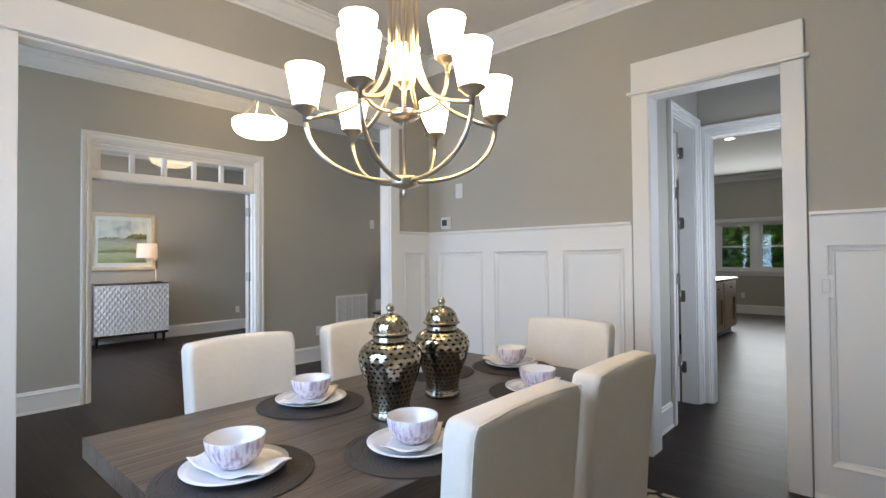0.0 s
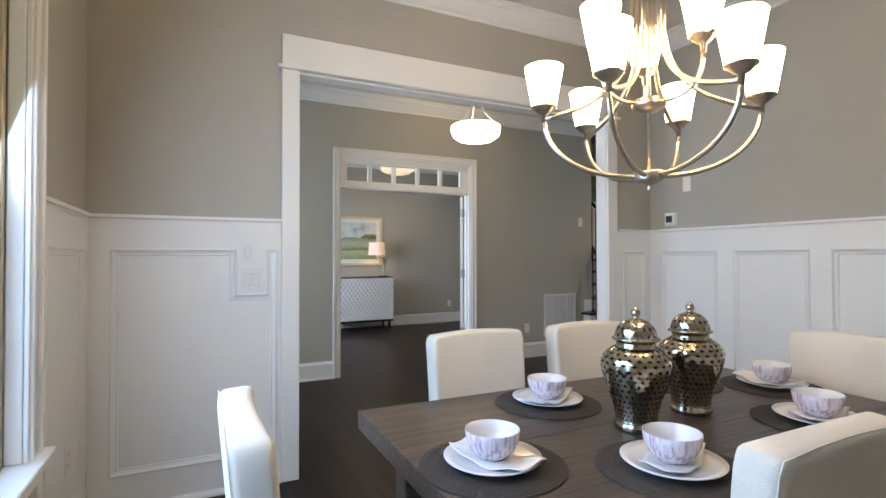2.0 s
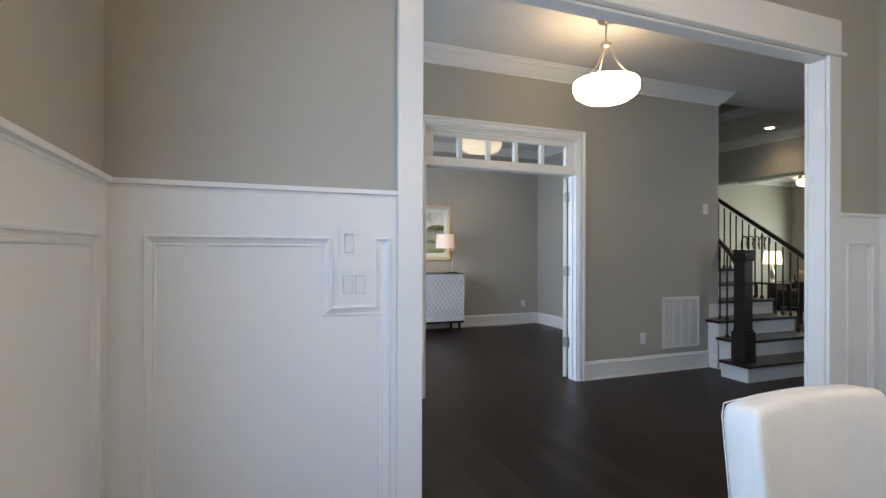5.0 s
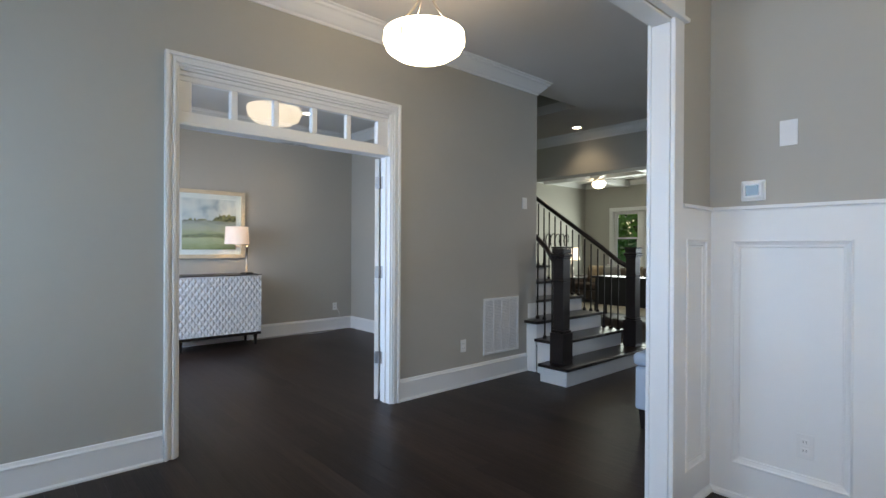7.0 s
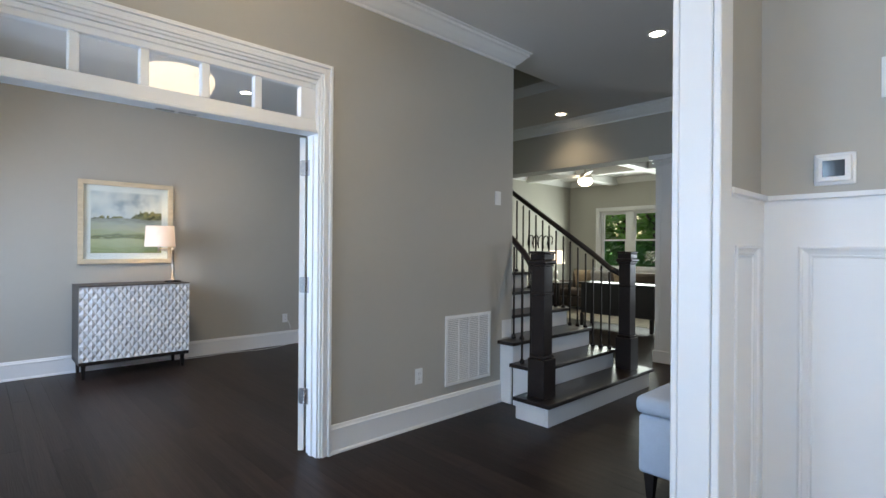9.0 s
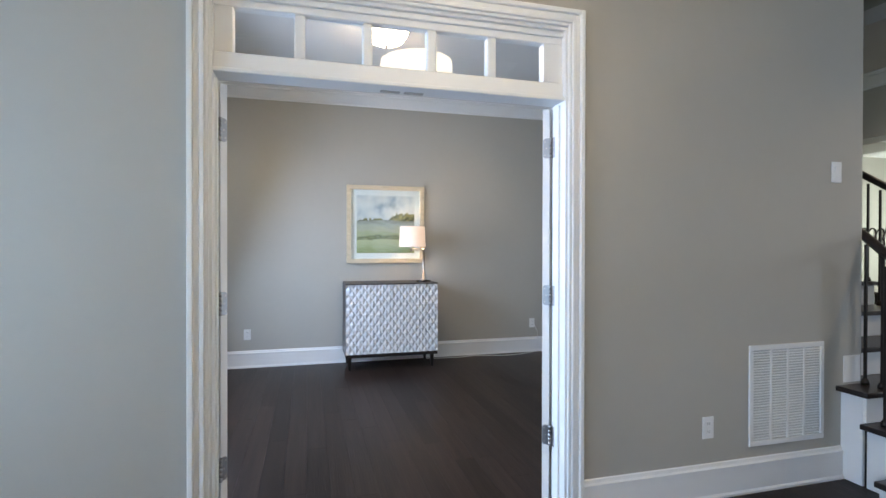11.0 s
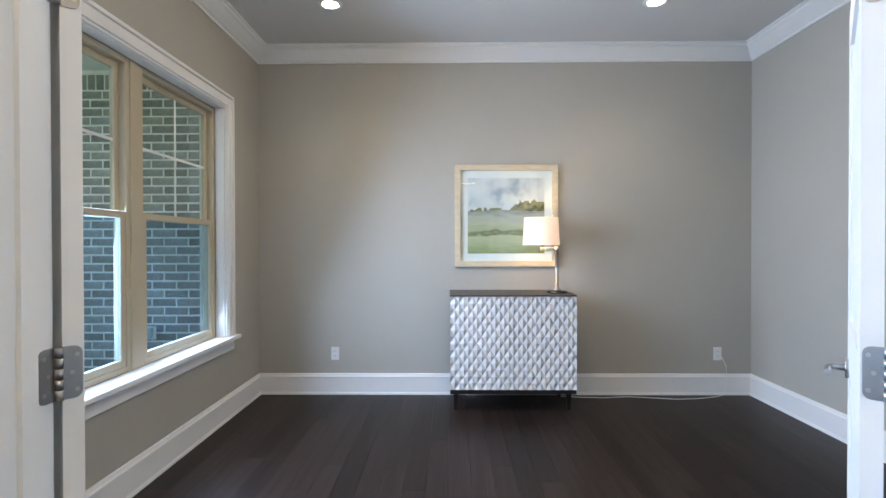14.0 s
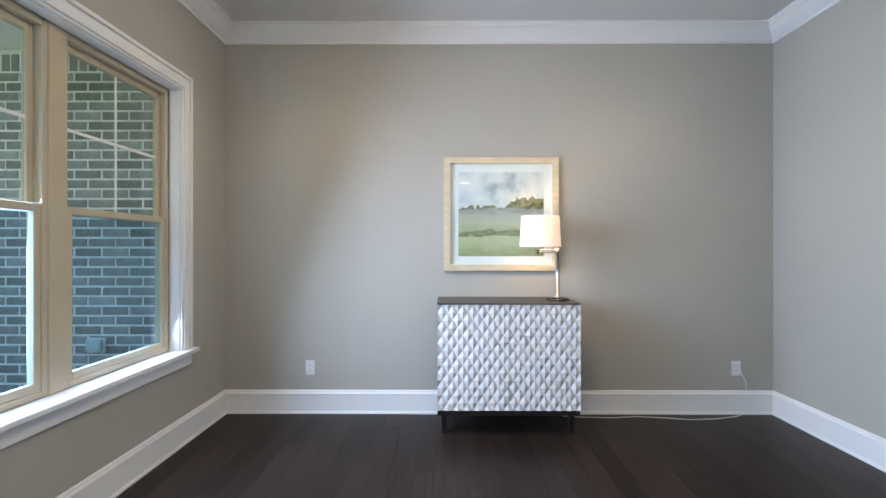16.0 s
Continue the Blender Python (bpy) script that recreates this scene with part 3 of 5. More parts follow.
def window_pair(name, hole, w, out, depth, label, casing=0.10, units=2, material=VINYL, mull=0.09, bars=True):
    a, b, z0, z1 = hole
    ob = tagged(thing(name, pose(0, 0, 0), label, "window"), kind="structure")
    stepped_casing(ob, "x", w, -out, (a, b, z0, z1), casing)

    def bar(nm, u0, u1, p, q, c, d, mt=WHITE, bev=0.004):
        bm = bmesh.new()
        box(bm, u0, u1, *sorted((w + out * p, w + out * q)), c, d, bev)
        part(nm, bm, mt, ob)

    bar("window_stool", a - casing - 0.045, b + casing + 0.045, -0.062, depth - 0.08, z0 - 0.028, z0 + 0.002)
    bar("window_apron", a - casing - 0.01, b + casing + 0.01, -0.020, -0.001, z0 - 0.11, z0 - 0.029)
    bar("jamb_liner", a, a + 0.012, 0.0, depth - 0.08, z0 + 0.003, z1)
    bar("jamb_liner", b - 0.012, b, 0.0, depth - 0.08, z0 + 0.003, z1)
    bar("jamb_liner", a + 0.013, b - 0.013, 0.0, depth - 0.08, z1 - 0.012, z1)
    n = units
    wd = (b - a - 0.026 - mull * (n - 1)) / n
    for i in range(n):
        u = a + 0.013 + i * (wd + mull)
        double_hung(ob, u, u + wd, z0 + 0.003, z1 - 0.013, w + out * (depth - 0.078), out, material, bars)
        if i:
            bar("mullion", u - mull, u, depth - 0.085, depth - 0.004, z0 + 0.003, z1 - 0.013, material)
    return ob


window_pair("window_1", WIN_O, 0.61, -1, 0.15, "twin double-hung window with almond vinyl sashes")
window_pair("window_2", WIN_D, -0.323, -1, 0.127, "twin double-hung dining room window")
for i, hole in enumerate(((-9.58, -8.06, 0.86, 2.28), (-7.60, -6.10, 0.86, 2.28))):
    window_pair(f"window_{3 + i}", hole, 13.0, 1, 0.15, "white twin living room window facing green trees", 0.09, 2, WHITE, 0.12, False)
window_pair("window_5", (-4.3, -1.2, 0.94, 2.02), 13.0, 1, 0.15, "white row of breakfast room windows facing trees", 0.08, 4, WHITE, 0.10, False)

# front door with glazed leaf, behind the walker
fd = tagged(thing("door_2", pose(0, 0, 0), "dark front door with glazed sidelights", "door"), kind="structure")
for u0, u1, nm in ((-5.74, -5.40, "sidelight"), (-4.35, -4.01, "sidelight"), (-5.34, -4.41, "front_door")):
    bm = bmesh.new()
    slab(bm, "x", u0, u1, -0.56, -0.515, 0.01, 2.34, ((u0 + 0.10, u1 - 0.10, 0.75 if nm == "front_door" else 0.35, 2.2),))
    p = part(nm, bm, STAIRWOOD if nm == "front_door" else WHITE, fd)
    bm = bmesh.new()
    box(bm, u0 + 0.10, u1 - 0.10, -0.54, -0.534, 0.75 if nm == "front_door" else 0.35, 2.2)
    part("pane", bm, GLASS, p).visible_shadow = False
for u0 in (-5.40, -4.41):
    bm = bmesh.new()
    box(bm, u0, u0 + 0.06, -0.58, -0.47, 0, 2.345)
    part("mullion_post", bm, WHITE, fd)

# ---- plates, outlets, switches on the walls ----


def wall_frame(x, y, z, way):
    """A pose whose local y points out of the wall, x along it, z up."""
    return pose(x, y, z, 0, 0, {"+x": -90, "-x": 90, "+y": 0, "-y": 180}[way])


def plate(bm, w, h, t=0.006):
    box(bm, -w / 2, w / 2, 0.0005, t, -h / 2, h / 2, 0.002)


def outlet(x, y, z, way, label="white duplex power outlet on the wall"):
    ob = thing("power_outlet", wall_frame(x, y, z, way), label, "outlet", "power outlets")
    bm = bmesh.new()
    plate(bm, 0.072, 0.116)
    part("cover_plate", bm, PLASTIC, ob)
    for dz in (-0.021, 0.021):
        bm = bmesh.new()
        box(bm, -0.017, 0.017, 0.0062, 0.0085, dz - 0.014, dz + 0.014, 0.003, 2)
        s = part("socket", bm, PLASTIC, ob)
        bm = bmesh.new()
        for dx in (-0.007, 0.005):
            box(bm, dx, dx + 0.002, 0.0086, 0.0090, dz - 0.004, dz + 0.007)
        part("slots", bm, DARKPLASTIC, s)
    return ob


def switch(x, y, z, way, gangs=1, label="white rocker light switch on the wall"):
    ob = thing("light_switch", wall_frame(x, y, z, way), label, "light switch", "light switches")
    hw = 0.036 + 0.023 * (gangs - 1)
    cs = [(g - (gangs - 1) / 2) * 0.046 for g in range(gangs)]
    cuts = [(c - 0.0170, c + 0.0170, -0.0340, 0.0340) for c in cs]
    bm = bmesh.new()
    slab(bm, "x", -hw, hw, 0.0005, 0.0042, -0.059, 0.059, cuts)
    slab(bm, "x", -hw + 0.0025, hw - 0.0025, 0.0043, 0.0066, -0.0565, 0.0565, cuts)
    part("cover_plate", bm, PLASTIC, ob)
    for cx in cs:
        # grey sheet: the shadow in the gap round the rocker, as colour
        bm = bmesh.new()
        box(bm, cx - 0.0170, cx + 0.0170, 0.0002, 0.0012, -0.0340, 0.0340)
        fr = part("rocker_frame", bm, GAPSHADE, ob, "grey sheet for the shaded gap round the rocker")
        bm = bmesh.new()
        vs = box(bm, cx - 0.0155, cx + 0.0155, 0.0014, 0.0070, -0.0325, 0.0325, 0.0)
        for v in vs:
            if v.co.y > 0.006:
                v.co.y += 0.0035 if v.co.z > 0 else -0.0005
        part("rocker", bm, PLASTIC, fr)
        for dz in (-0.048, 0.048):
            bm = bmesh.new()
            tube(bm, [(cx, 0.0061, dz), (cx, 0.0072, dz)], 0.003, 8)
            part("screw", bm, PLASTIC, ob)
    return ob


outlet(-9.60, 1.29, 0.362, "+x")
outlet(-9.60, 4.67, 0.362, "+x", "white power outlet with a lamp cord plugged in")
outlet(-5.965, 3.972, 0.375, "+x")
outlet(-3.229, 3.596, 0.356, "-y", "white power outlet set in the wainscot panel")
outlet(-3.30, -0.319, 0.42, "+y", "white power outlet set in the wainscot panel")
outlet(-3.0, 12.99, 0.40, "-y")
switch(-3.651, 0.436, 1.315, "+x", 1)
switch(-3.651, 0.455, 1.165, "+x", 2, "white double rocker light switch on wainscot")
switch(-0.795, 3.586, 1.120, "-y", 1)
switch(-5.965, 4.857, 1.762, "+x", 1, "white two-button control plate on the wall")
bp = thing("blank_plate", wall_frame(-3.305, 3.60, 1.860, "-y"), "white blank cover plate above the thermostat", "wall plate")
bm = bmesh.new()
plate(bm, 0.075, 0.125)
part("cover_plate", bm, PLASTIC, bp)
for dz in (-0.045, 0.045):
    bm = bmesh.new()
    tube(bm, [(0, 0.006, dz), (0, 0.0075, dz)], 0.003, 8)
    part("screw", bm, PLASTIC, bp)
th = thing("thermostat", wall_frame(-3.455, 3.60, 1.590, "-y"), "square white thermostat with a dark screen", "thermostat")
bm = bmesh.new()
box(bm, -0.055, 0.055, 0.0005, 0.009, -0.052, 0.052, 0.006, 2)
part("back_plate", bm, PLASTIC, th)
bm = bmesh.new()
box(bm, -0.045, 0.045, 0.0092, 0.026, -0.042, 0.042, 0.006, 2)
part("body", bm, PLASTIC, th)
bm = bmesh.new()
box(bm, -0.029, 0.029, 0.0262, 0.0275, -0.026, 0.026)
part("screen", bm, mat("thermostat_screen", (0.05, 0.06, 0.07), 0.08), th, "dark glossy screen")

# return air grille
gr = thing("air_grille", wall_frame(-5.965, 4.501, 0.521, "+x"), "white return air grille low on the wall", "vent")
# grey sheet that puts the shade behind the slats into colour
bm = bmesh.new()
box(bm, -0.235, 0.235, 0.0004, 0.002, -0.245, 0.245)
part("backing", bm, mat("grille_shade_grey", (0.30, 0.30, 0.30), 0.8), gr)
bm = bmesh.new()
for a, b, c, d in ((-0.264, 0.264, 0.246, 0.275), (-0.264, 0.264, -0.275, -0.246), (-0.264, -0.236, -0.246, 0.246), (0.236, 0.264, -0.246, 0.246)):
    box(bm, a, b, 0.0005, 0.012, c, d, 0.003)
part("frame", bm, PLASTIC, gr)
for dx in (-0.117, 0.0, 0.117):
    bm = bmesh.new()
    box(bm, dx - 0.007, dx + 0.007, 0.0085, 0.0115, -0.246, 0.246)
    part("divider", bm, PLASTIC, gr)
bm = bmesh.new()
vs = box(bm, -0.235, 0.235, 0.0025, 0.008, -0.0045, 0.003)
for v in vs:
    if v.co.y > 0.005:
        v.co.z -= 0.003
slat_me = mesh_of("slat", bm, PLASTIC)
for i in range(33):
    s = new("slat", slat_me)
    s.parent = gr
    s.location = (0, 0, -0.234 + i * 0.0148)

# ---- lights of the foyer and office ----
dn = thing("ceiling_downlight", pose(-8.78, 1.45, H), "lit recessed downlight with white trim", "downlight", "recessed downlights")
bm = bmesh.new()
lathe(bm, [(0.057, -0.001), (0.062, -0.010), (0.085, -0.006), (0.088, -0.001)], seg=24)
part("trim_ring", bm, PLASTIC, dn)
bm = bmesh.new()
lathe(bm, [(0.0, -0.007), (0.056, -0.006), (0.056, -0.002), (0.0, -0.002)], seg=24)
part("lens", bm, DOWN_GLOW, dn)
for x, y in ((-8.78, 3.79), (-6.80, 7.07), (-4.90, 5.56), (-2.6, 8.2), (-2.35, 8.9)):
    copy_thing(dn, pose(x, y, H))

pn = thing("pendant_lamp", pose(-4.935, 2.64, 0), "lit alabaster bowl pendant on nickel rods", "pendant lamp")
bm = bmesh.new()
lathe(bm, [(0.0, 2.425), (0.09, 2.427), (0.17, 2.443), (0.225, 2.48), (0.246, 2.53), (0.242, 2.58), (0.236, 2.585), (0.225, 2.58), (0.228, 2.53), (0.20, 2.49), (0.12, 2.45), (0.0, 2.44)], seg=40)
part("bowl", bm, BOWL_GLOW, pn, "glowing white glass bowl")
for i in range(3):
    a = radians(50 + 120 * i)
    c, s = math.cos(a), math.sin(a)
    bm = bmesh.new()
    tube(bm, bez((0.245 * c, 0.245 * s, 2.49), (0.255 * c, 0.255 * s, 2.62), (0.06 * c, 0.06 * s, 2.66), (0.03 * c, 0.03 * s, 2.86), 14), 0.007, 8)
    part("rod", bm, NICKEL, pn)
bm = bmesh.new()
lathe(bm, [(0.0, 2.84), (0.04, 2.845), (0.045, 2.87), (0.02, 2.89), (0.008, 2.90), (0.008, 3.035), (0.06, 3.04), (0.07, H - 0.001), (0.0, H - 0.001)], seg=20)
part("stem", bm, NICKEL, pn)

fm = thing("flush_light", pose(-7.67, 2.52, 0), "lit flush-mounted glass bowl ceiling light", "ceiling light")
bm = bmesh.new()
lathe(bm, [(0.0, 2.90), (0.07, 2.905), (0.13, 2.935), (0.165, 2.985), (0.17, 3.01), (0.0, 3.012)], seg=32)
part("bowl", bm, FLUSH_GLOW, fm, "glowing white glass bowl")
bm = bmesh.new()
lathe(bm, [(0.172, 3.005), (0.186, 3.008), (0.186, 3.04), (0.15, H - 0.001), (0.0, H - 0.001)], seg=32)
part("ring", bm, NICKEL, fm)
bm = bmesh.new()
lathe(bm, [(0.0, 2.875), (0.012, 2.88), (0.010, 2.895), (0.018, 2.899), (0.0, 2.899)], seg=12)
part("finial", bm, NICKEL, fm)

# ---- office: cabinet, lamp, picture ----
cab = thing("sideboard_cabinet", pose(-9.335, 2.81, 0), "two-door cabinet with white diamond relief front, dark base", "cabinet")
CABTOP = mat("dark_walnut_veneer", (0.055, 0.045, 0.042), 0.4, var=0.25, scale=4, bump=0.05, bump_scale=25, stretch=(8, 0.7, 8))
RELIEF = mat("white_lacquer_relief", (0.64, 0.63, 0.62), 0.45, var=0.03, scale=15)
bm = bmesh.new()
box(bm, -0.235, 0.212, -0.498, 0.498, 0.185, 0.919, 0.002)
part("body", bm, CABTOP, cab)
bm = bmesh.new()
box(bm, -0.24, 0.236, -0.500, 0.500, 0.9195, 0.930, 0.002)
part("top", bm, CABTOP, cab)
for y0, y1 in ((-0.498, -0.002), (0.002, 0.498)):
    bm = bmesh.new()
    z0, z1, dw, dh = 0.182, 0.918, 0.0710, 0.1050
    cl = lambda y, z, x: (x, min(max(y, y0), y1), min(max(z, z0), z1))
    for j in range(-1, 17):
        for i in range(-1, 9):
            cy, cz = y0 + (i + (0.5 if j % 2 else 0.0)) * dw, z0 + j * dh / 2
            if cy > y1 + dw / 2 or cz > z1 + dh / 2:
                continue
            q = [(cy - dw / 2, cz), (cy, cz - dh / 2), (cy + dw / 2, cz), (cy, cz + dh / 2)]
            for k in range(4):
                (ya, za), (yb, zb) = q[k], q[(k + 1) % 4]
                pts = [cl(ya, za, 0.226), cl(yb, zb, 0.226), cl(cy, cz, 0.2390)]
                if len({(round(p[1], 5), round(p[2], 5)) for p in pts}) == 3 and abs((pts[1][1] - pts[0][1]) * (pts[2][2] - pts[0][2]) - (pts[2][1] - pts[0][1]) * (pts[1][2] - pts[0][2])) > 1e-7:
                    bm.faces.new([bm.verts.new(p) for p in pts])
    box(bm, 0.2135, 0.2255, y0, y1, z0, z1)
    part("door", bm, RELIEF, cab, "white door carved with raised diamonds")
bm = bmesh.new()
for a, b, c, d in ((-0.235, 0.23, -0.498, -0.468), (-0.235, 0.23, 0.468, 0.498), (0.20, 0.23, -0.467, 0.467), (-0.235, -0.205, -0.467, 0.467)):
    box(bm, a, b, c, d, 0.145, 0.1835, 0.002)
part("base_frame", bm, IRON, cab)
for x in (-0.205, 0.15):
    for y in (-0.452, 0.452):
        bm = bmesh.new()
        vs = box(bm, x - 0.02, x + 0.02, y - 0.02, y + 0.02, 0.0, 0.1445)
        for v in vs:
            if v.co.z < 0.01:
                v.co.x = x + (v.co.x - x) * 0.6
                v.co.y = y + (v.co.y - y) * 0.6
        part("leg", bm, IRON, cab)

lp = thing("table_lamp", pose(-9.33, 3.20, 0.930), "lit swing-arm table lamp with white drum shade", "lamp")
bm = bmesh.new()
lathe(bm, [(0.0, 0.0), (0.082, 0.0), (0.085, 0.006), (0.082, 0.014), (0.012, 0.020), (0.0, 0.02)], seg=32)
part("base", bm, mat("black_nickel", (0.10, 0.095, 0.09), 0.18, 1.0, var=0.1, scale=20), lp, "dark polished round base")
bm = bmesh.new()
lathe(bm, [(0.0, 0.0205), (0.034, 0.0205), (0.034, 0.030), (0.0135, 0.034), (0.0135, 0.34), (0.018, 0.342), (0.018, 0.380), (0.0, 0.382)], seg=14)
part("pole", bm, NICKEL, lp)
bm = bmesh.new()
tube(bm, [(0, 0, 0.370), (0.0, -0.145, 0.370)], 0.006, 8)
tube(bm, [(0, -0.02, 0.354), (0.0, -0.145, 0.354)], 0.0045, 8)
tube(bm, [(0, -0.145, 0.338), (0, -0.145, 0.445)], 0.009, 10)
part("swing_arm", bm, NICKEL, lp)
bm = bmesh.new()
lathe(bm, [(0.152, 0.394), (0.139, 0.622), (0.136, 0.622), (0.149, 0.394), (0.152, 0.394)], 0, -0.13, 40)
SHADE = mat("lamp_shade_linen", (0.85, 0.78, 0.68), 0.8, bump=0.1, bump_scale=300)
_b = SHADE.node_tree.nodes["Principled BSDF"]
_b.inputs["Emission Color"].default_value, _b.inputs["Emission Strength"].default_value = (1.0, 0.60, 0.38, 1), 0.17
part("shade", bm, SHADE, lp, "glowing white fabric drum shade")
bm = bmesh.new()
lathe(bm, [(0.0, 0.445), (0.022, 0.455), (0.030, 0.50), (0.022, 0.55), (0.0, 0.56)], 0, -0.13, 12)
part("bulb", bm, glow("lit_bulb", (1.0, 0.72, 0.42), 26.0), lp)
bm = bmesh.new()
tube(bm, [(-9.57, 4.69, 0.345), (-9.565, 4.73, 0.26), (-9.562, 4.735, 0.12), (-9.558, 4.72, 0.02), (-9.53, 4.64, 0.004), (-9.47, 4.45, 0.004), (-9.45, 4.25, 0.004), (-9.49, 4.05, 0.004), (-9.52, 3.85, 0.004), (-9.49, 3.65, 0.004), (-9.50, 3.45, 0.004), (-9.53, 3.28, 0.004)], 0.0035, 6)
tagged(new("lamp_cord", mesh_of("lamp_cord", bm, PLASTIC)), "white lamp cord lying along the baseboard", "cord")

pic = thing("framed_picture", pose(-9.60, 2.8085, 1.583), "framed landscape watercolour under glass, pale wood frame", "picture")
FRAMEWOOD = mat("pale_ash_frame", (0.62, 0.52, 0.36), 0.5, var=0.12, scale=8, bump=0.08, bump_scale=30, stretch=(6, 1, 6))
hw, hh = 0.4535, 0.449
bm = bmesh.new()
for a, b, c, d in ((-hw, hw, hh - 0.050, hh), (-hw, hw, -hh, -hh + 0.050), (-hw, -hw + 0.050, -hh + 0.050, hh - 0.050), (hw - 0.050, hw, -hh + 0.050, hh - 0.050)):
    box(bm, 0.002, 0.036, a, b, c, d, 0.003)
part("frame", bm, FRAMEWOOD, pic)
bm = bmesh.new()
box(bm, 0.003, 0.008, -hw + 0.045, hw - 0.045, -hh + 0.045, hh - 0.045)
part("mount", bm, mat("white_mount_card", (0.80, 0.79, 0.78), 0.8), pic)
bm = bmesh.new()
box(bm, 0.0085, 0.0095, -0.3385, 0.3385, -0.333, 0.333)
art = part("painting", bm, mat("watercolour", (0.5, 0.5, 0.5), 0.9), pic, "loose green and grey landscape painting")
bm = bmesh.new()
box(bm, 0.020, 0.022, -hw + 0.051, hw - 0.051, -hh + 0.051, hh - 0.051)
part("glazing", bm, GLASS, pic).visible_shadow = False


def paint_landscape(m):
    """Cloudy sky over a line of trees and banded meadows, from noise and height alone."""
    nt = m.node_tree
    b = nt.nodes["Principled BSDF"]
    L = nt.links.new
    tc, sep, n1, n2 = (nt.nodes.new("ShaderNode" + k) for k in ("TexCoord", "SeparateXYZ", "TexNoise", "TexNoise"))
    mp = nt.nodes.new("ShaderNodeMapping")
    mp.inputs["Scale"].default_value = (1, 2.5, 9)
    L(tc.outputs["Object"], sep.inputs[0])
    L(tc.outputs["Object"], mp.inputs[0])
    L(mp.outputs[0], n1.inputs["Vector"])
    L(tc.outputs["Object"], n2.inputs["Vector"])
    n1.inputs["Scale"].default_value, n2.inputs["Scale"].default_value = 3.0, 6.5
    n2.inputs["Detail"].default_value = 6

    def math_node(op, a, c):
        k = nt.nodes.new("ShaderNodeMath")
        k.operation = op
        for i, s in enumerate((a, c)):
            if isinstance(s, (int, float)):
                k.inputs[i].default_value = s
            else:
                L(s, k.inputs[i])
        return k.outputs[0]

    def ramp(src, stops):
        r = nt.nodes.new("ShaderNodeValToRGB")
        e = r.color_ramp.elements
        while len(e) < len(stops):
            e.new(0.5)
        for k, (p, c) in zip(e, stops):
            k.position, k.color = p, (*c, 1)
        L(src, r.inputs[0])
        return r.outputs[0]

    def mix(f, a, c):
        k = nt.nodes.new("ShaderNodeMix")
        k.data_type = "RGBA"
        L(f, k.inputs[0])
        L(a, k.inputs[6])
        L(c, k.inputs[7])
        return k.outputs[2]

    h = math_node("MULTIPLY_ADD", sep.outputs[2], 1.5)
    h.node.inputs[2].default_value = 0.5
    wob = math_node("MULTIPLY", math_node("SUBTRACT", n1.outputs[0], 0.5), 0.22)
    field = ramp(math_node("ADD", h, wob), [(0.0, (0.28, 0.30, 0.13)), (0.10, (0.42, 0.44, 0.25)), (0.22, (0.50, 0.50, 0.30)), (0.27, (0.16, 0.17, 0.09)), (0.31, (0.40, 0.42, 0.24)), (0.40, (0.50, 0.47, 0.34)), (0.50, (0.42, 0.42, 0.36)), (0.56, (0.30, 0.29, 0.25))])
    sky = ramp(n2.outputs[0], [(0.32, (0.35, 0.40, 0.46)), (0.46, (0.60, 0.62, 0.63)), (0.60, (0.72, 0.70, 0.68))])
    n3 = nt.nodes.new("ShaderNodeTexNoise")
    n3.inputs["Scale"].default_value, n3.inputs["Detail"].default_value = 26.0, 4.0
    L(tc.outputs["Object"], n3.inputs["Vector"])
    trees = ramp(n3.outputs[0], [(0.35, (0.05, 0.055, 0.03)), (0.55, (0.20, 0.19, 0.09)), (0.7, (0.30, 0.27, 0.12))])
    # the trees stand low on the one side and high in a clump on the other
    rise = nt.nodes.new("ShaderNodeMapRange")
    rise.interpolation_type = "SMOOTHSTEP"
    rise.inputs[1].default_value, rise.inputs[2].default_value, rise.inputs[3].default_value, rise.inputs[4].default_value = 0.02, 0.13, 0.0, 0.10
    L(sep.outputs[1], rise.inputs[0])
    clump = rise.outputs[0]
    top = math_node("ADD", math_node("ADD", 0.590, clump), math_node("MULTIPLY", math_node("SUBTRACT", n3.outputs[0], 0.5), 0.20))
    below = math_node("LESS_THAN", h, top)
    land = math_node("LESS_THAN", math_node("ADD", h, math_node("MULTIPLY", wob, 0.25)), 0.565)
    L(mix(land, mix(below, sky, trees), field), b.inputs["Base Color"])


paint_landscape(art.data.materials[0])

# ---- dining room ----
CX, CY = -1.843, 1.548
ch = thing("chandelier", pose(CX, CY, 0), "lit nine-light brushed nickel chandelier with opal shades", "chandelier")
d0 = 136.0
bm = bmesh.new()
lathe(bm, [(0.0, 1.508), (0.007, 1.512), (0.009, 1.524), (0.005, 1.530), (0.012, 1.534), (0.046, 1.544), (0.050, 1.550), (0.050, 1.574), (0.046, 1.578), (0.0, 1.578)], seg=24)
part("bottom_hub", bm, NICKEL, ch)
bm = bmesh.new()
lathe(bm, [(0.0, 1.775), (0.03, 1.778), (0.052, 1.792), (0.055, 1.797), (0.055, 1.815), (0.0, 1.816)], seg=24)
part("middle_hub", bm, NICKEL, ch)
bm = bmesh.new()
tube(bm, [(0, 0, 1.577), (0, 0, 2.45)], 0.0075, 10)
tube(bm, [(0, 0, 2.45), (0, 0, 2.98)], 0.011, 10)
lathe(bm, [(0.0, 2.43), (0.058, 2.43), (0.060, 2.45), (0.03, 2.475), (0.012, 2.50)], seg=20)
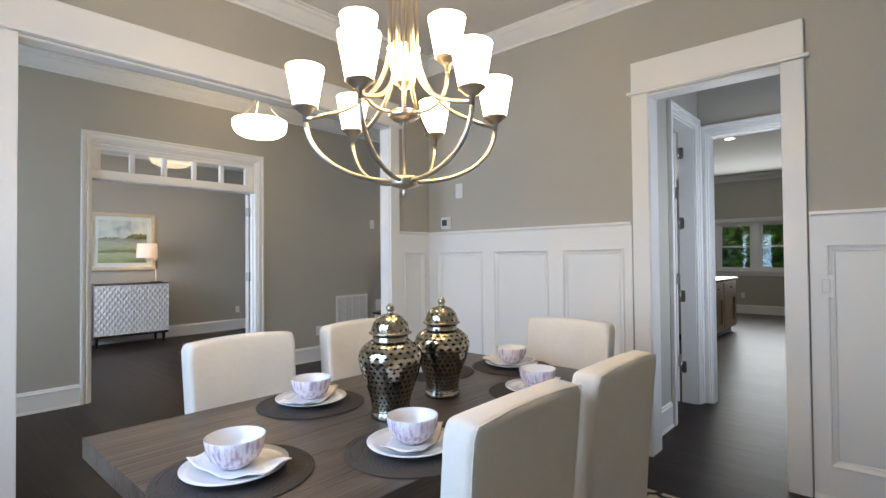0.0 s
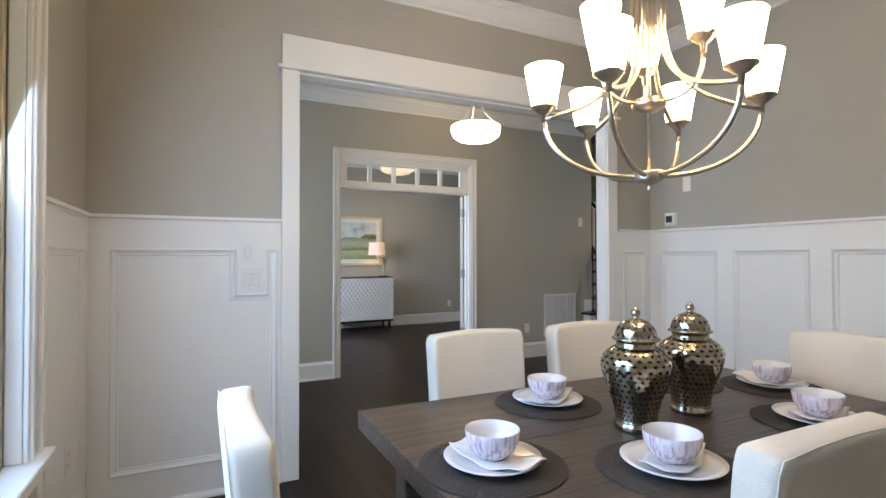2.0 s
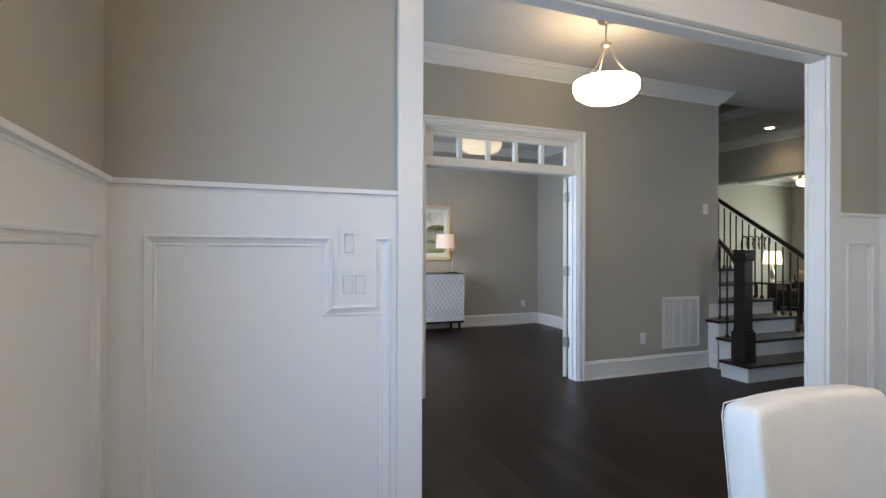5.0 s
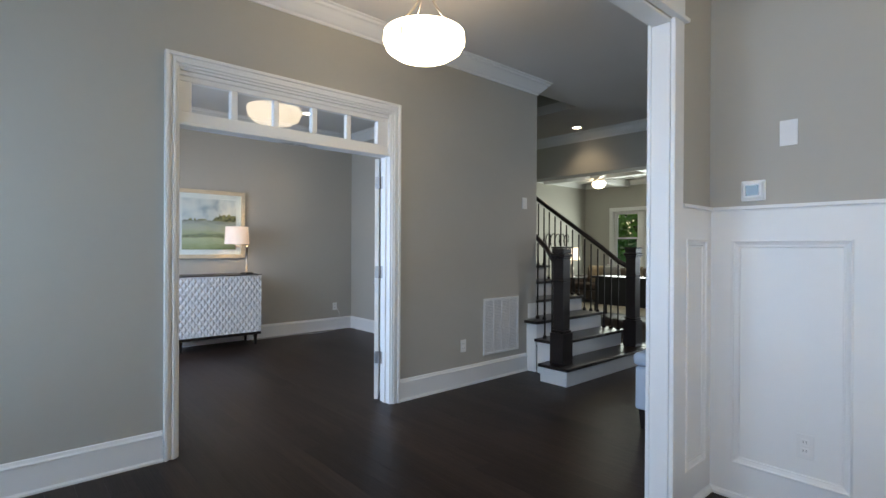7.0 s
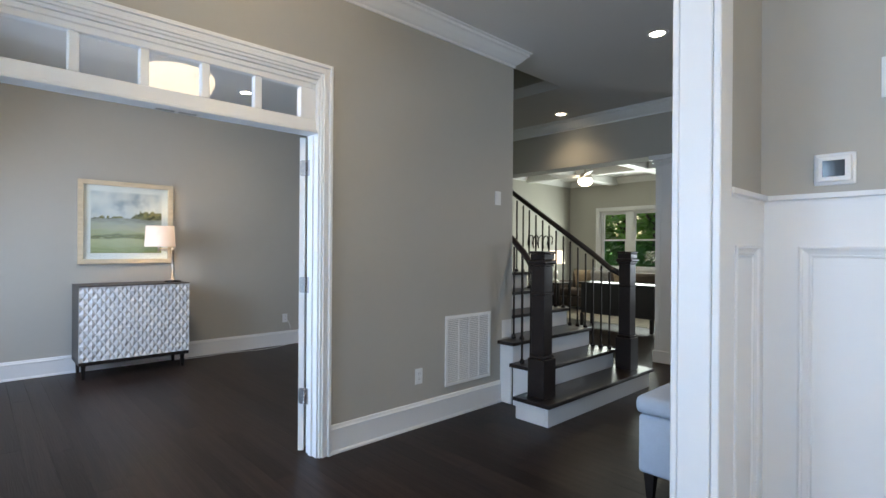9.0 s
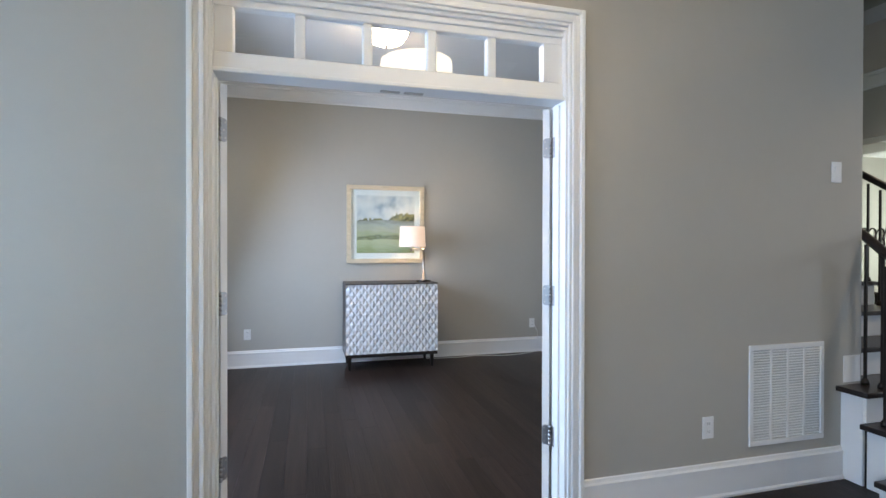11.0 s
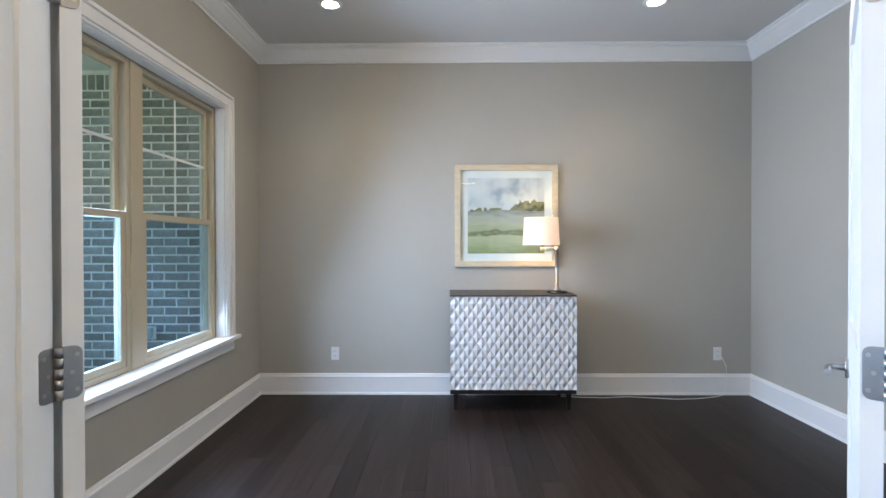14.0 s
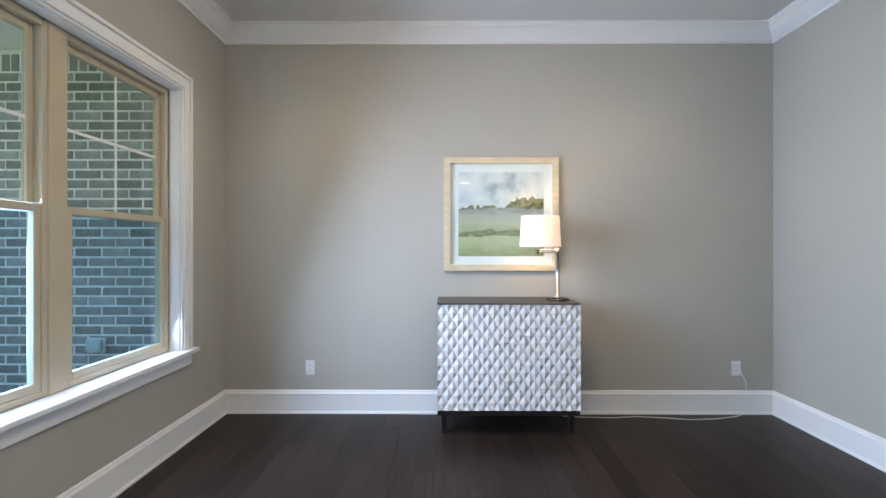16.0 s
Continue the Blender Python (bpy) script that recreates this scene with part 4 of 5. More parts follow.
lathe(bm, [(0.0, 2.975), (0.02, 2.98), (0.065, 3.03), (0.068, H - 0.001), (0.0, H - 0.001)], seg=24)
part("stem", bm, NICKEL, ch)


def shade_set(r, z, deg):
    a = radians(deg)
    c, s = math.cos(a), math.sin(a)
    bm = bmesh.new()
    lathe(bm, [(0.0, z - 0.052), (0.008, z - 0.050), (0.010, z - 0.022), (0.022, z - 0.016), (0.036, z - 0.002), (0.044, z + 0.002), (0.044, z + 0.006), (0.0, z + 0.006)], r * c, r * s, 18)
    cup = part("cup", bm, NICKEL, ch)
    bm = bmesh.new()
    lathe(bm, [(0.0, z + 0.0065), (0.042, z + 0.0065), (0.047, z + 0.035), (0.066, z + 0.142), (0.063, z + 0.144), (0.044, z + 0.035), (0.0, z + 0.03)], r * c, r * s, 28)
    part("shade", bm, SHADE_GLOW, ch, "glowing opal glass shade")


for k, off in enumerate((38, -22, 98, -82, 158, -142)):
    a = radians(d0 + off)
    c, s = math.cos(a), math.sin(a)
    shade_set(0.345, 1.808, d0 + off)
    bm = bmesh.new()
    tube(bm, bez((0.045 * c, 0.045 * s, 1.562), (0.20 * c, 0.20 * s, 1.560), (0.335 * c, 0.335 * s, 1.635), (0.345 * c, 0.345 * s, 1.758), 14), 0.0085, 8)
    part("lower_arm", bm, NICKEL, ch)
    bm = bmesh.new()
    tube(bm, [(0.046 * c, 0.046 * s, 2.44), (0.050 * c, 0.050 * s, 2.10)] + bez((0.050 * c, 0.050 * s, 2.06), (0.060 * c, 0.060 * s, 1.86), (0.19 * c, 0.19 * s, 1.80), (0.343 * c, 0.343 * s, 1.772), 14), 0.0080, 8)
    part("upper_arm", bm, NICKEL, ch)
for off in (0, 120, -120):
    a = radians(d0 + off)
    c, s = math.cos(a), math.sin(a)
    shade_set(0.175, 1.975, d0 + off)
    bm = bmesh.new()
    tube(bm, bez((0.050 * c, 0.050 * s, 1.806), (0.13 * c, 0.13 * s, 1.800), (0.172 * c, 0.172 * s, 1.84), (0.175 * c, 0.175 * s, 1.925), 12), 0.0075, 8)
    part("inner_arm", bm, NICKEL, ch)

tb = thing("dining_table", pose(-1.885, 1.60, 0), "rectangular weathered brown wood dining table", "table")
for i in range(6):
    bm = bmesh.new()
    x0 = -0.485 + i * 0.97 / 6
    box(bm, x0 + 0.0002, x0 + 0.97 / 6 - 0.0002, -0.90, 0.90, 0.690, 0.750, 0.0008)
    part("top_board", bm, TABLEWOOD, tb)
bm = bmesh.new()
for a, b, c, d in ((-0.40, 0.40, -0.78, -0.75), (-0.40, 0.40, 0.75, 0.78), (-0.40, -0.37, -0.75, 0.75), (0.37, 0.40, -0.75, 0.75)):
    box(bm, a, b, c, d, 0.60, 0.6895)
part("apron", bm, TABLEWOOD, tb)
for x in (-0.37, 0.37):
    for y in (-0.74, 0.74):
        bm = bmesh.new()
        box(bm, x - 0.045, x + 0.045, y - 0.045, y + 0.045, 0.0065, 0.599, 0.005)
        part("leg", bm, TABLEWOOD, tb)

# an upholstered chair, facing +x, its back's front face at x = 0
chair = thing("dining_chair", pose(-2.53, 1.32, 0), "cream upholstered parsons dining chair with dark legs", "chair", "chairs round the table")
W = 0.236


def back_x(z):
    return -0.015 - 0.09 * max(0.0, (z - 0.42)) ** 1.3


bm = bmesh.new()
nu, nv = 10, 16
front, rear = [], []
for j in range(nv + 1):
    z = 0.30 + (0.955 - 0.30) * j / nv
    rf, rr = [], []
    for i in range(nu + 1):
        u = -1 + 2 * i / nu
        zz = z + (0.012 * (1 - u * u) if j == nv else 0)
        w = W * (0.94 + 0.06 * (z - 0.3) / 0.65) - 0.010 * (max(0.0, z - 0.90) / 0.055) ** 2
        sx = 0.018 * (1 - u * u) - 0.012
        rf.append(bm.verts.new((back_x(z) - sx, u * w, zz)))
        rr.append(bm.verts.new((back_x(z) - 0.082 - 0.35 * sx, u * w, zz - (0.006 if j == nv else 0))))
    front.append(rf)
    rear.append(rr)
for g, flip in ((front, False), (rear, True)):
    for j in range(nv):
        for i in range(nu):
            q = [g[j][i], g[j][i + 1], g[j + 1][i + 1], g[j + 1][i]]
            bm.faces.new(q[::-1] if flip else q)
edge_f = [front[j][0] for j in range(nv)] + front[nv] + [front[j][nu] for j in range(nv - 1, -1, -1)] + front[0][1:nu][::-1]
edge_r = [rear[j][0] for j in range(nv)] + rear[nv] + [rear[j][nu] for j in range(nv - 1, -1, -1)] + rear[0][1:nu][::-1]
for k in range(len(edge_f)):
    m2 = (k + 1) % len(edge_f)
    bm.faces.new((edge_f[k], edge_f[m2], edge_r[m2], edge_r[k]))
bmesh.ops.recalc_face_normals(bm, faces=bm.faces)
bmesh.ops.bevel(bm, geom=[e for e in bm.edges if len(e.link_faces) == 2 and e.calc_face_angle() > 0.7], offset=0.020, segments=4, affect="EDGES", profile=0.5)
for f in bm.faces:
    f.smooth = True
seam = [Vector((back_x(z) - 0.0755, sg * (W * (0.94 + 0.06 * (z - 0.3) / 0.65) - 0.0062), z)) for sg, zs in ((-1, [0.32 + 0.06 * k for k in range(11)]), (1, [0.92 - 0.06 * k for k in range(11)])) for z in zs]
part("backrest", bm, LINEN, chair)
bm = bmesh.new()
mid = [Vector((back_x(0.95) - 0.0755, u * (W - 0.016), 0.9470 + 0.011 * (1 - u * u))) for u in (-1, -0.5, 0, 0.5, 1)]
tube(bm, seam[:11] + mid + seam[11:], 0.0014, 6)
part("piping", bm, LINEN, chair)
bm = bmesh.new()
box(bm, -0.02, 0.46, -0.235, 0.235, 0.36, 0.49, 0.035, 4)
for f in bm.faces:
    f.smooth = True
part("seat", bm, LINEN, chair)
bm = bmesh.new()
box(bm, -0.01, 0.445, -0.225, 0.225, 0.29, 0.372, 0.008, 2)
part("seat_rail", bm, LINEN, chair)
for x, dx in ((0.0, -0.05), (0.42, 0.0)):
    for y in (-0.20, 0.20):
        bm = bmesh.new()
        vs = box(bm, x - 0.02, x + 0.02, y - 0.02, y + 0.02, 0.0, 0.291)
        for v in vs:
            if v.co.z < 0.01:
                v.co.x = x + dx + (v.co.x - x) * 0.7
                v.co.y = y + (v.co.y - y) * 0.7
        part("leg", bm, STAIRWOOD, chair, "dark stained wooden leg")
RUGZ = 0.012
for x, y, rz in ((-2.53, 1.965, 0), (-1.285, 1.305, 180), (-1.28, 1.855, 180), (-1.80, 2.60, -90), (-1.855, 0.371, 90), (-0.30, 2.95, -90)):
    copy_thing(chair, pose(x, y, 0.0, 0, 0, rz))

# rug under the table
RUG = mat("cream_rug_wool", (0.55, 0.47, 0.36), 0.95, var=0.1, scale=9, bump=0.5, bump_scale=300)
nt = RUG.node_tree
vo = nt.nodes.new("ShaderNodeTexVoronoi")
vo.feature, vo.inputs["Scale"].default_value = "DISTANCE_TO_EDGE", 9.0
rr = nt.nodes.new("ShaderNodeValToRGB")
rr.color_ramp.elements[0].position, rr.color_ramp.elements[1].position = 0.10, 0.16
rr.color_ramp.elements[0].color, rr.color_ramp.elements[1].color = (0.03, 0.028, 0.026, 1), (0.55, 0.47, 0.36, 1)
tcn = nt.nodes.new("ShaderNodeTexCoord")
nt.links.new(tcn.outputs["Object"], vo.inputs["Vector"])
nt.links.new(vo.outputs["Distance"], rr.inputs[0])
nt.links.new(rr.outputs[0], nt.nodes["Principled BSDF"].inputs["Base Color"])
bm = bmesh.new()
box(bm, -2.36, -1.02, 0.62, 3.11, 0.0, 0.006, 0.002)
tagged(new("area_rug", mesh_of("area_rug", bm, RUG)), "cream and black patterned rug under the table", "rug")

# place settings
BOWLMAT = mat("streaked_bowl_glaze", (0.74, 0.71, 0.78), 0.18, var=0.3, scale=7, stretch=(13, 13, 0.5), rgb2=(0.44, 0.31, 0.43), coat=0.4)
_r = next(n for n in BOWLMAT.node_tree.nodes if n.type == "VALTORGB")
_r.color_ramp.elements[0].position, _r.color_ramp.elements[1].position = 0.55, 0.74
mats_at = ((-1.770, 0.887, 20), (-2.150, 1.357, -65), (-2.150, 2.02, -80), (-1.930, 2.345, 190), (-1.548, 1.290, 115), (-1.590, 2.025, 100))
pm = thing("placemat", pose(0, 0, 0.750), "round charcoal woven placemat on the table", "placemat", "place settings")
bm = bmesh.new()
lathe(bm, [(0.0, 0.0002), (0.190, 0.0002), (0.193, 0.002), (0.191, 0.004), (0.0, 0.0045)], seg=48)
part("woven_disc", bm, SLATE, pm)
bm = bmesh.new()
for r in (0.06, 0.10, 0.14, 0.172):
    lathe(bm, [(r, 0.0044), (r + 0.002, 0.0056), (r + 0.004, 0.0043)], seg=48)
part("woven_ring", bm, SLATE, pm)
dp = thing("dinner_plate", pose(0, 0, 0), "white scallop-edged dinner plate on a placemat", "plate", "place settings")
bm = bmesh.new()
lathe(bm, [(0.0, 0.001), (0.065, 0.0), (0.070, 0.004), (0.105, 0.012), (0.127, 0.019), (0.128, 0.0215), (0.105, 0.0155), (0.072, 0.009), (0.0, 0.0075)], seg=56)
part("plate_body", bm, CHINA, dp)
nk = thing("napkin", pose(0, 0, 0), "folded white cloth napkin under the bowl", "napkin", "place settings")
bm = bmesh.new()
N = 12
gv = {}
for lay in (0, 1):
    for i in range(N + 1):
        for j in range(N + 1):
            u, v = -1 + 2 * i / N, -1 + 2 * j / N
            x, y = 0.122 * u, 0.066 * v * (1 - 0.25 * abs(u))
            rr2 = math.hypot(x, y)
            z = 0.0085 + max(0, rr2 - 0.065) * 0.30 + 0.004 * math.sin(7 * u + 3 * v) * min(1, rr2 / 0.08) + 0.002 + lay * 0.0022
            gv[lay, i, j] = bm.verts.new((x, y, z + 0.003))
for lay in (0, 1):
    for i in range(N):
        for j in range(N):
            f = bm.faces.new((gv[lay, i, j], gv[lay, i + 1, j], gv[lay, i + 1, j + 1], gv[lay, i, j + 1]))
            f.smooth = True
for i in range(N):
    for a, b in (((i, 0), (i + 1, 0)), ((i, N), (i + 1, N)), ((0, i), (0, i + 1)), ((N, i), (N, i + 1))):
        bm.faces.new((gv[0, a[0], a[1]], gv[0, b[0], b[1]], gv[1, b[0], b[1]], gv[1, a[0], a[1]]))
part("cloth", bm, NAPKIN, nk)
bw = thing("bowl", pose(0, 0, 0), "white china bowl with mauve glaze streaks", "bowl", "place settings")
bm = bmesh.new()
lathe(bm, [(0.0, 0.0005), (0.036, 0.0), (0.040, 0.004), (0.058, 0.020), (0.069, 0.043), (0.073, 0.071), (0.0715, 0.072)], seg=44)
part("outer_wall", bm, BOWLMAT, bw)
bm = bmesh.new()
lathe(bm, [(0.0715, 0.0721), (0.070, 0.0715), (0.066, 0.044), (0.055, 0.023), (0.036, 0.009), (0.0, 0.007)], seg=44)
part("inner_wall", bm, CHINA, bw, "plain white inside")
first = True
for x, y, rz in mats_at:
    for ob, z, dx in ((pm, 0.750, 0.0), (dp, 0.7560, 0.0), (nk, 0.7560, 0.012), (bw, 0.7735, 0.0)):
        m = pose(x + dx * math.cos(radians(rz)), y + dx * math.sin(radians(rz)), z, 0, 0, rz)
        if first:
            ob.matrix_basis = m
        else:
            copy_thing(ob, m)
    first = False

# ginger jars with pierced walls
jar = thing("ginger_jar", pose(-1.812, 1.447, 0.7505), "pierced metallic silver ginger jar with lid", "jar", "ginger jars")
PROF = [(0.064, 0.028), (0.066, 0.050), (0.074, 0.085), (0.090, 0.130), (0.103, 0.170), (0.108, 0.200), (0.103, 0.225), (0.085, 0.245), (0.064, 0.258)]


def prof_at(prof, t):
    k = t * (len(prof) - 1)
    i = min(int(k), len(prof) - 2)
    f = k - i
    # smooth interpolation through neighbours
    p0, p1, p2, p3 = (prof[max(0, min(len(prof) - 1, i + d))] for d in (-1, 0, 1, 2))
    g = lambda a, b, c, d: 0.5 * ((2 * b) + (-a + c) * f + (2 * a - 5 * b + 4 * c - d) * f * f + (-a + 3 * b - 3 * c + d) * f ** 3)
    return g(p0[0], p1[0], p2[0], p3[0]), g(p0[1], p1[1], p2[1], p3[1])


def pierced(bm, prof, nu, nv, hole, start=0.0, end=1.0):
    """A turned wall of cells, each with a four-lobed hole."""
    def at(u, v):
        r, z = prof_at(prof, start + (end - start) * v / nv)
        a = 2 * math.pi * u / nu
        return Vector((r * math.cos(a), r * math.sin(a), z))
    K = 8
    for j in range(nv):
        for i in range(nu):
            o = 0.5 * (j % 2)
            outer, inner, deep = [], [], []
            for k in range(K):
                a = 2 * math.pi * k / K
                c, s = math.cos(a), math.sin(a)
                m = 0.5 / max(abs(c), abs(s))
                lob = hole * (1.25 if k % 2 == 0 else 0.75)
                p = at(i + o + 0.5 + c * m, j + 0.5 + s * m)
                q = at(i + o + 0.5 + c * lob, j + 0.5 + s * lob)
                outer.append(bm.verts.new(p))
                inner.append(bm.verts.new(q * 1.0 + Vector((q.x, q.y, 0)) * 0.001))
                deep.append(bm.verts.new((q.x * 0.95, q.y * 0.95, q.z)))
            for k in range(K):
                l = (k + 1) % K
                bm.faces.new((outer[k], outer[l], inner[l], inner[k])).smooth = True
                bm.faces.new((inner[k], inner[l], deep[l], deep[k]))
                bm.edges.get((inner[k], inner[l])).smooth = False
    bmesh.ops.remove_doubles(bm, verts=bm.verts, dist=0.0004)


bm = bmesh.new()
pierced(bm, PROF, 30, 11, 0.25, 0.0, 0.56)
pierced(bm, PROF, 22, 5, 0.27, 0.56, 0.97)
part("body", bm, SILVER, jar)
bm = bmesh.new()
lathe(bm, [(r * 0.93, z) for r, z in PROF], seg=24)
part("lining", bm, URNDARK, jar, "dark inside seen through the holes")
bm = bmesh.new()
lathe(bm, [(0.0, 0.0), (0.066, 0.0), (0.069, 0.005), (0.067, 0.020), (0.062, 0.026), (0.065, 0.030), (0.062, 0.031)], seg=36)
part("foot", bm, SILVER, jar)
bm = bmesh.new()
lathe(bm, [(0.062, 0.254), (0.060, 0.262), (0.060, 0.276), (0.0, 0.277)], seg=36)
part("neck", bm, SILVER, jar)
lid_prof = [(0.064, 0.288), (0.063, 0.300), (0.056, 0.318), (0.042, 0.334), (0.026, 0.343)]
bm = bmesh.new()
lathe(bm, [(0.0, 0.2775), (0.063, 0.2775), (0.072, 0.280), (0.073, 0.285), (0.066, 0.288), (0.060, 0.289)], seg=36)
lathe(bm, [(0.028, 0.342), (0.014, 0.347), (0.009, 0.352), (0.014, 0.358), (0.015, 0.366), (0.010, 0.375), (0.004, 0.381), (0.0, 0.383)], seg=20)
lathe(bm, [(r * 0.92, z) for r, z in lid_prof], seg=20)
pierced(bm, lid_prof, 16, 3, 0.25)
part("lid", bm, SILVER, jar)
copy_thing(jar, pose(-1.852, 1.752, 0.7505, 0, 0, 25))

# ---- stairs ----
st = thing("staircase", pose(0, 0, 0), "dark stained treads on white risers, boxed stair", "stairs")
RISE, RUN = 0.178, 0.265
X0 = -5.297
for i in range(14):
    xa = X0 - i * RUN
    y0, y1 = (4.662, 6.34) if i == 0 else (4.905, 6.135)
    if i >= 3:
        y0 = 5.063
    z = RISE * (i + 1)
    xb = xa - RUN - 0.012
    bm = bmesh.new()
    box(bm, xa - 0.018, xa, y0, y1, RISE * i + (0.001 if i else 0), z - 0.032, 0.002)
    part("riser", bm, WHITE, st, "white painted riser")
    bm = bmesh.new()
    box(bm, xb + 0.002 if i else -5.60, xa + 0.034, y0 - (0.04 if i < 3 else 0), y1 + 0.03, z - 0.030, z, 0.006, 2)
    part("tread", bm, STAIRWOOD, st)
    sides = []
    if i == 0:
        sides = [(-5.60, xa - 0.0185, y0, y0 + 0.018), (-5.60, xa - 0.0185, y1 - 0.018, y1)]
    else:
        sides = [(xb + 0.014, xa - 0.0185, y1 - 0.018, y1)]
        if i < 3:
            sides.append((xb + 0.014, xa - 0.0185, y0, y0 + 0.018))
    for a, b, c, d in sides:
        bm = bmesh.new()
        box(bm, a, b, c, d, 0, z - 0.0305, 0.002)
        part("side_panel", bm, WHITE, st, "white painted stringer side")
bm = bmesh.new()
box(bm, -6.06, -5.963, 4.92, 5.055, 0.545, 0.705, 0.004)
part("skirt_return", bm, WHITE, st)


def newel(m, label):
    ob = thing("newel_post", m, label, "newel post", "stair newels")
    bm = bmesh.new()
    box(bm, -0.078, 0.078, -0.078, 0.078, 0.0, 0.30, 0.004)
    box(bm, -0.070, 0.070, -0.070, 0.070, 0.301, 0.325, 0.008)
    part("plinth", bm, STAIRWOOD, ob)
    bm = bmesh.new()
    box(bm, -0.058, 0.058, -0.058, 0.058, 0.326, 1.01, 0.004)
    box(bm, -0.064, 0.064, -0.064, 0.064, 0.79, 0.812, 0.006)
    part("shaft", bm, STAIRWOOD, ob)
    bm = bmesh.new()
    box(bm, -0.066, 0.066, -0.066, 0.066, 1.011, 1.03, 0.004)
    box(bm, -0.080, 0.080, -0.080, 0.080, 1.031, 1.062, 0.008)
    box(bm, -0.068, 0.068, -0.068, 0.068, 1.063, 1.110, 0.006)
    box(bm, -0.074, 0.074, -0.074, 0.074, 1.111, 1.130, 0.006)
    part("cap", bm, STAIRWOOD, ob)
    return ob


n1 = newel(pose(-5.445, 4.785, RISE), "square dark stained newel post on the bottom tread")
copy_thing(n1, pose(-5.445, 6.175, RISE))
slope = RISE / RUN


def handrail(y, xa, xb, z0, plan=()):
    ob = thing("handrail", pose(0, 0, 0), "dark stained wooden stair handrail", "handrail", "stair handrails")
    pts = [(xa, y, z0 + 0.0), (xa - 0.10, y, z0 + 0.045)] + [(xa - 0.10 - k * 0.2, y, z0 + 0.06 + slope * k * 0.2) for k in range(1, int((xa - 0.1 - xb) / 0.2) + 1)] + [(xb, y, z0 + 0.06 + slope * (xa - 0.1 - xb))]
    for i, (x, _, z) in enumerate(pts):
        for (p, q), (r, t) in zip(plan, plan[1:]):
            if r <= x <= p:
                pts[i] = (x, q + (t - q) * (x - p) / (r - p), z)
    bm = bmesh.new()
    prof = [(-0.030, -0.020), (0.030, -0.020), (0.033, 0.005), (0.026, 0.022), (0.010, 0.032), (-0.010, 0.032), (-0.026, 0.022), (-0.033, 0.005)]
    rings = [[bm.verts.new((x, yy + a, z + b)) for a, b in prof] for x, yy, z in pts]
    for a, b in zip(rings, rings[1:]):
        for k in range(8):
            bm.faces.new((a[k], a[(k + 1) % 8], b[(k + 1) % 8], b[k])).smooth = True
    bm.faces.new(rings[0])
    bm.faces.new(rings[-1][::-1])
    part("rail", bm, STAIRWOOD, ob)
    return ob


handrail(6.15, -5.505, -9.6, 1.09)
handrail(4.955, -5.505, -6.30, 1.09, [(-5.505, 4.845), (-5.66, 4.95), (-5.86, 5.065), (-6.0, 5.105), (-6.32, 5.105)])
bal = thing("baluster", pose(0, 0, 0), "slim dark iron stair baluster with a shoe", "baluster", "stair balusters")
bm = bmesh.new()
box(bm, -0.0065, 0.0065, -0.0065, 0.0065, 0.0, 0.865)
part("bar", bm, IRON, bal)
bm = bmesh.new()
lathe(bm, [(0.0, 0.0), (0.020, 0.0), (0.022, 0.012), (0.016, 0.030), (0.009, 0.040), (0.0, 0.040)], seg=10)
part("shoe", bm, IRON, bal)
first = True
for y, rng in ((6.10, range(1, 13)), (5.0, range(1, 4))):
    for i in rng:
        for k in (0.045, 0.135, 0.225):
            x = X0 - i * RUN - k + 0.02
            base = RISE * (i + 1)
            topz = 1.09 + 0.06 + slope * (-5.605 - x) - 0.03
            sc = max(0.3, (topz - base) / 0.865)
            if y < 5.2:
                y = 4.955 if i == 1 else 5.06 if x > -5.95 else 5.105
            m = pose(x, y, base) @ Matrix.Diagonal((1, 1, sc, 1))
            if first:
                bal.matrix_basis, first = m, False
            else:
                c = copy_thing(bal, pose(x, y, base))
                c.scale = (1, 1, sc)

# column of the living room opening
co = thing("square_column", pose(-5.585, 7.60, 0), "white boxed column with recessed panels", "column")
bm = bmesh.new()
box(bm, -0.15, 0.15, -0.15, 0.15, 0, 2.32)
part("shaft", bm, WHITE, co)
bm = bmesh.new()
box(bm, -0.168, 0.168, -0.168, 0.168, 0, 0.14, 0.004)
part("plinth", bm, WHITE, co)
bm = bmesh.new()
for h0, h1, r in ((2.321, 2.35, 0.165), (2.351, 2.385, 0.185), (2.386, 2.438, 0.215)):
    box(bm, -r, r, -r, r, h0, h1, 0.006)
part("capital", bm, WHITE, co)
for z0, z1 in ((0.28, 0.92), (1.02, 2.22)):
    for ax in (0, 1):
        for sg in (-1, 1):
            bm = bmesh.new()
            for a, b, c, d in ((-0.105, 0.105, z1 - 0.018, z1), (-0.105, 0.105, z0, z0 + 0.018), (-0.105, -0.087, z0 + 0.018, z1 - 0.018), (0.087, 0.105, z0 + 0.018, z1 - 0.018)):
                w = sorted((sg * 0.1505, sg * 0.158))
                box(bm, *((a, b) if ax else w), *(w if ax else (a, b)), c, d)
            part("panel_moulding", bm, WHITE, co)

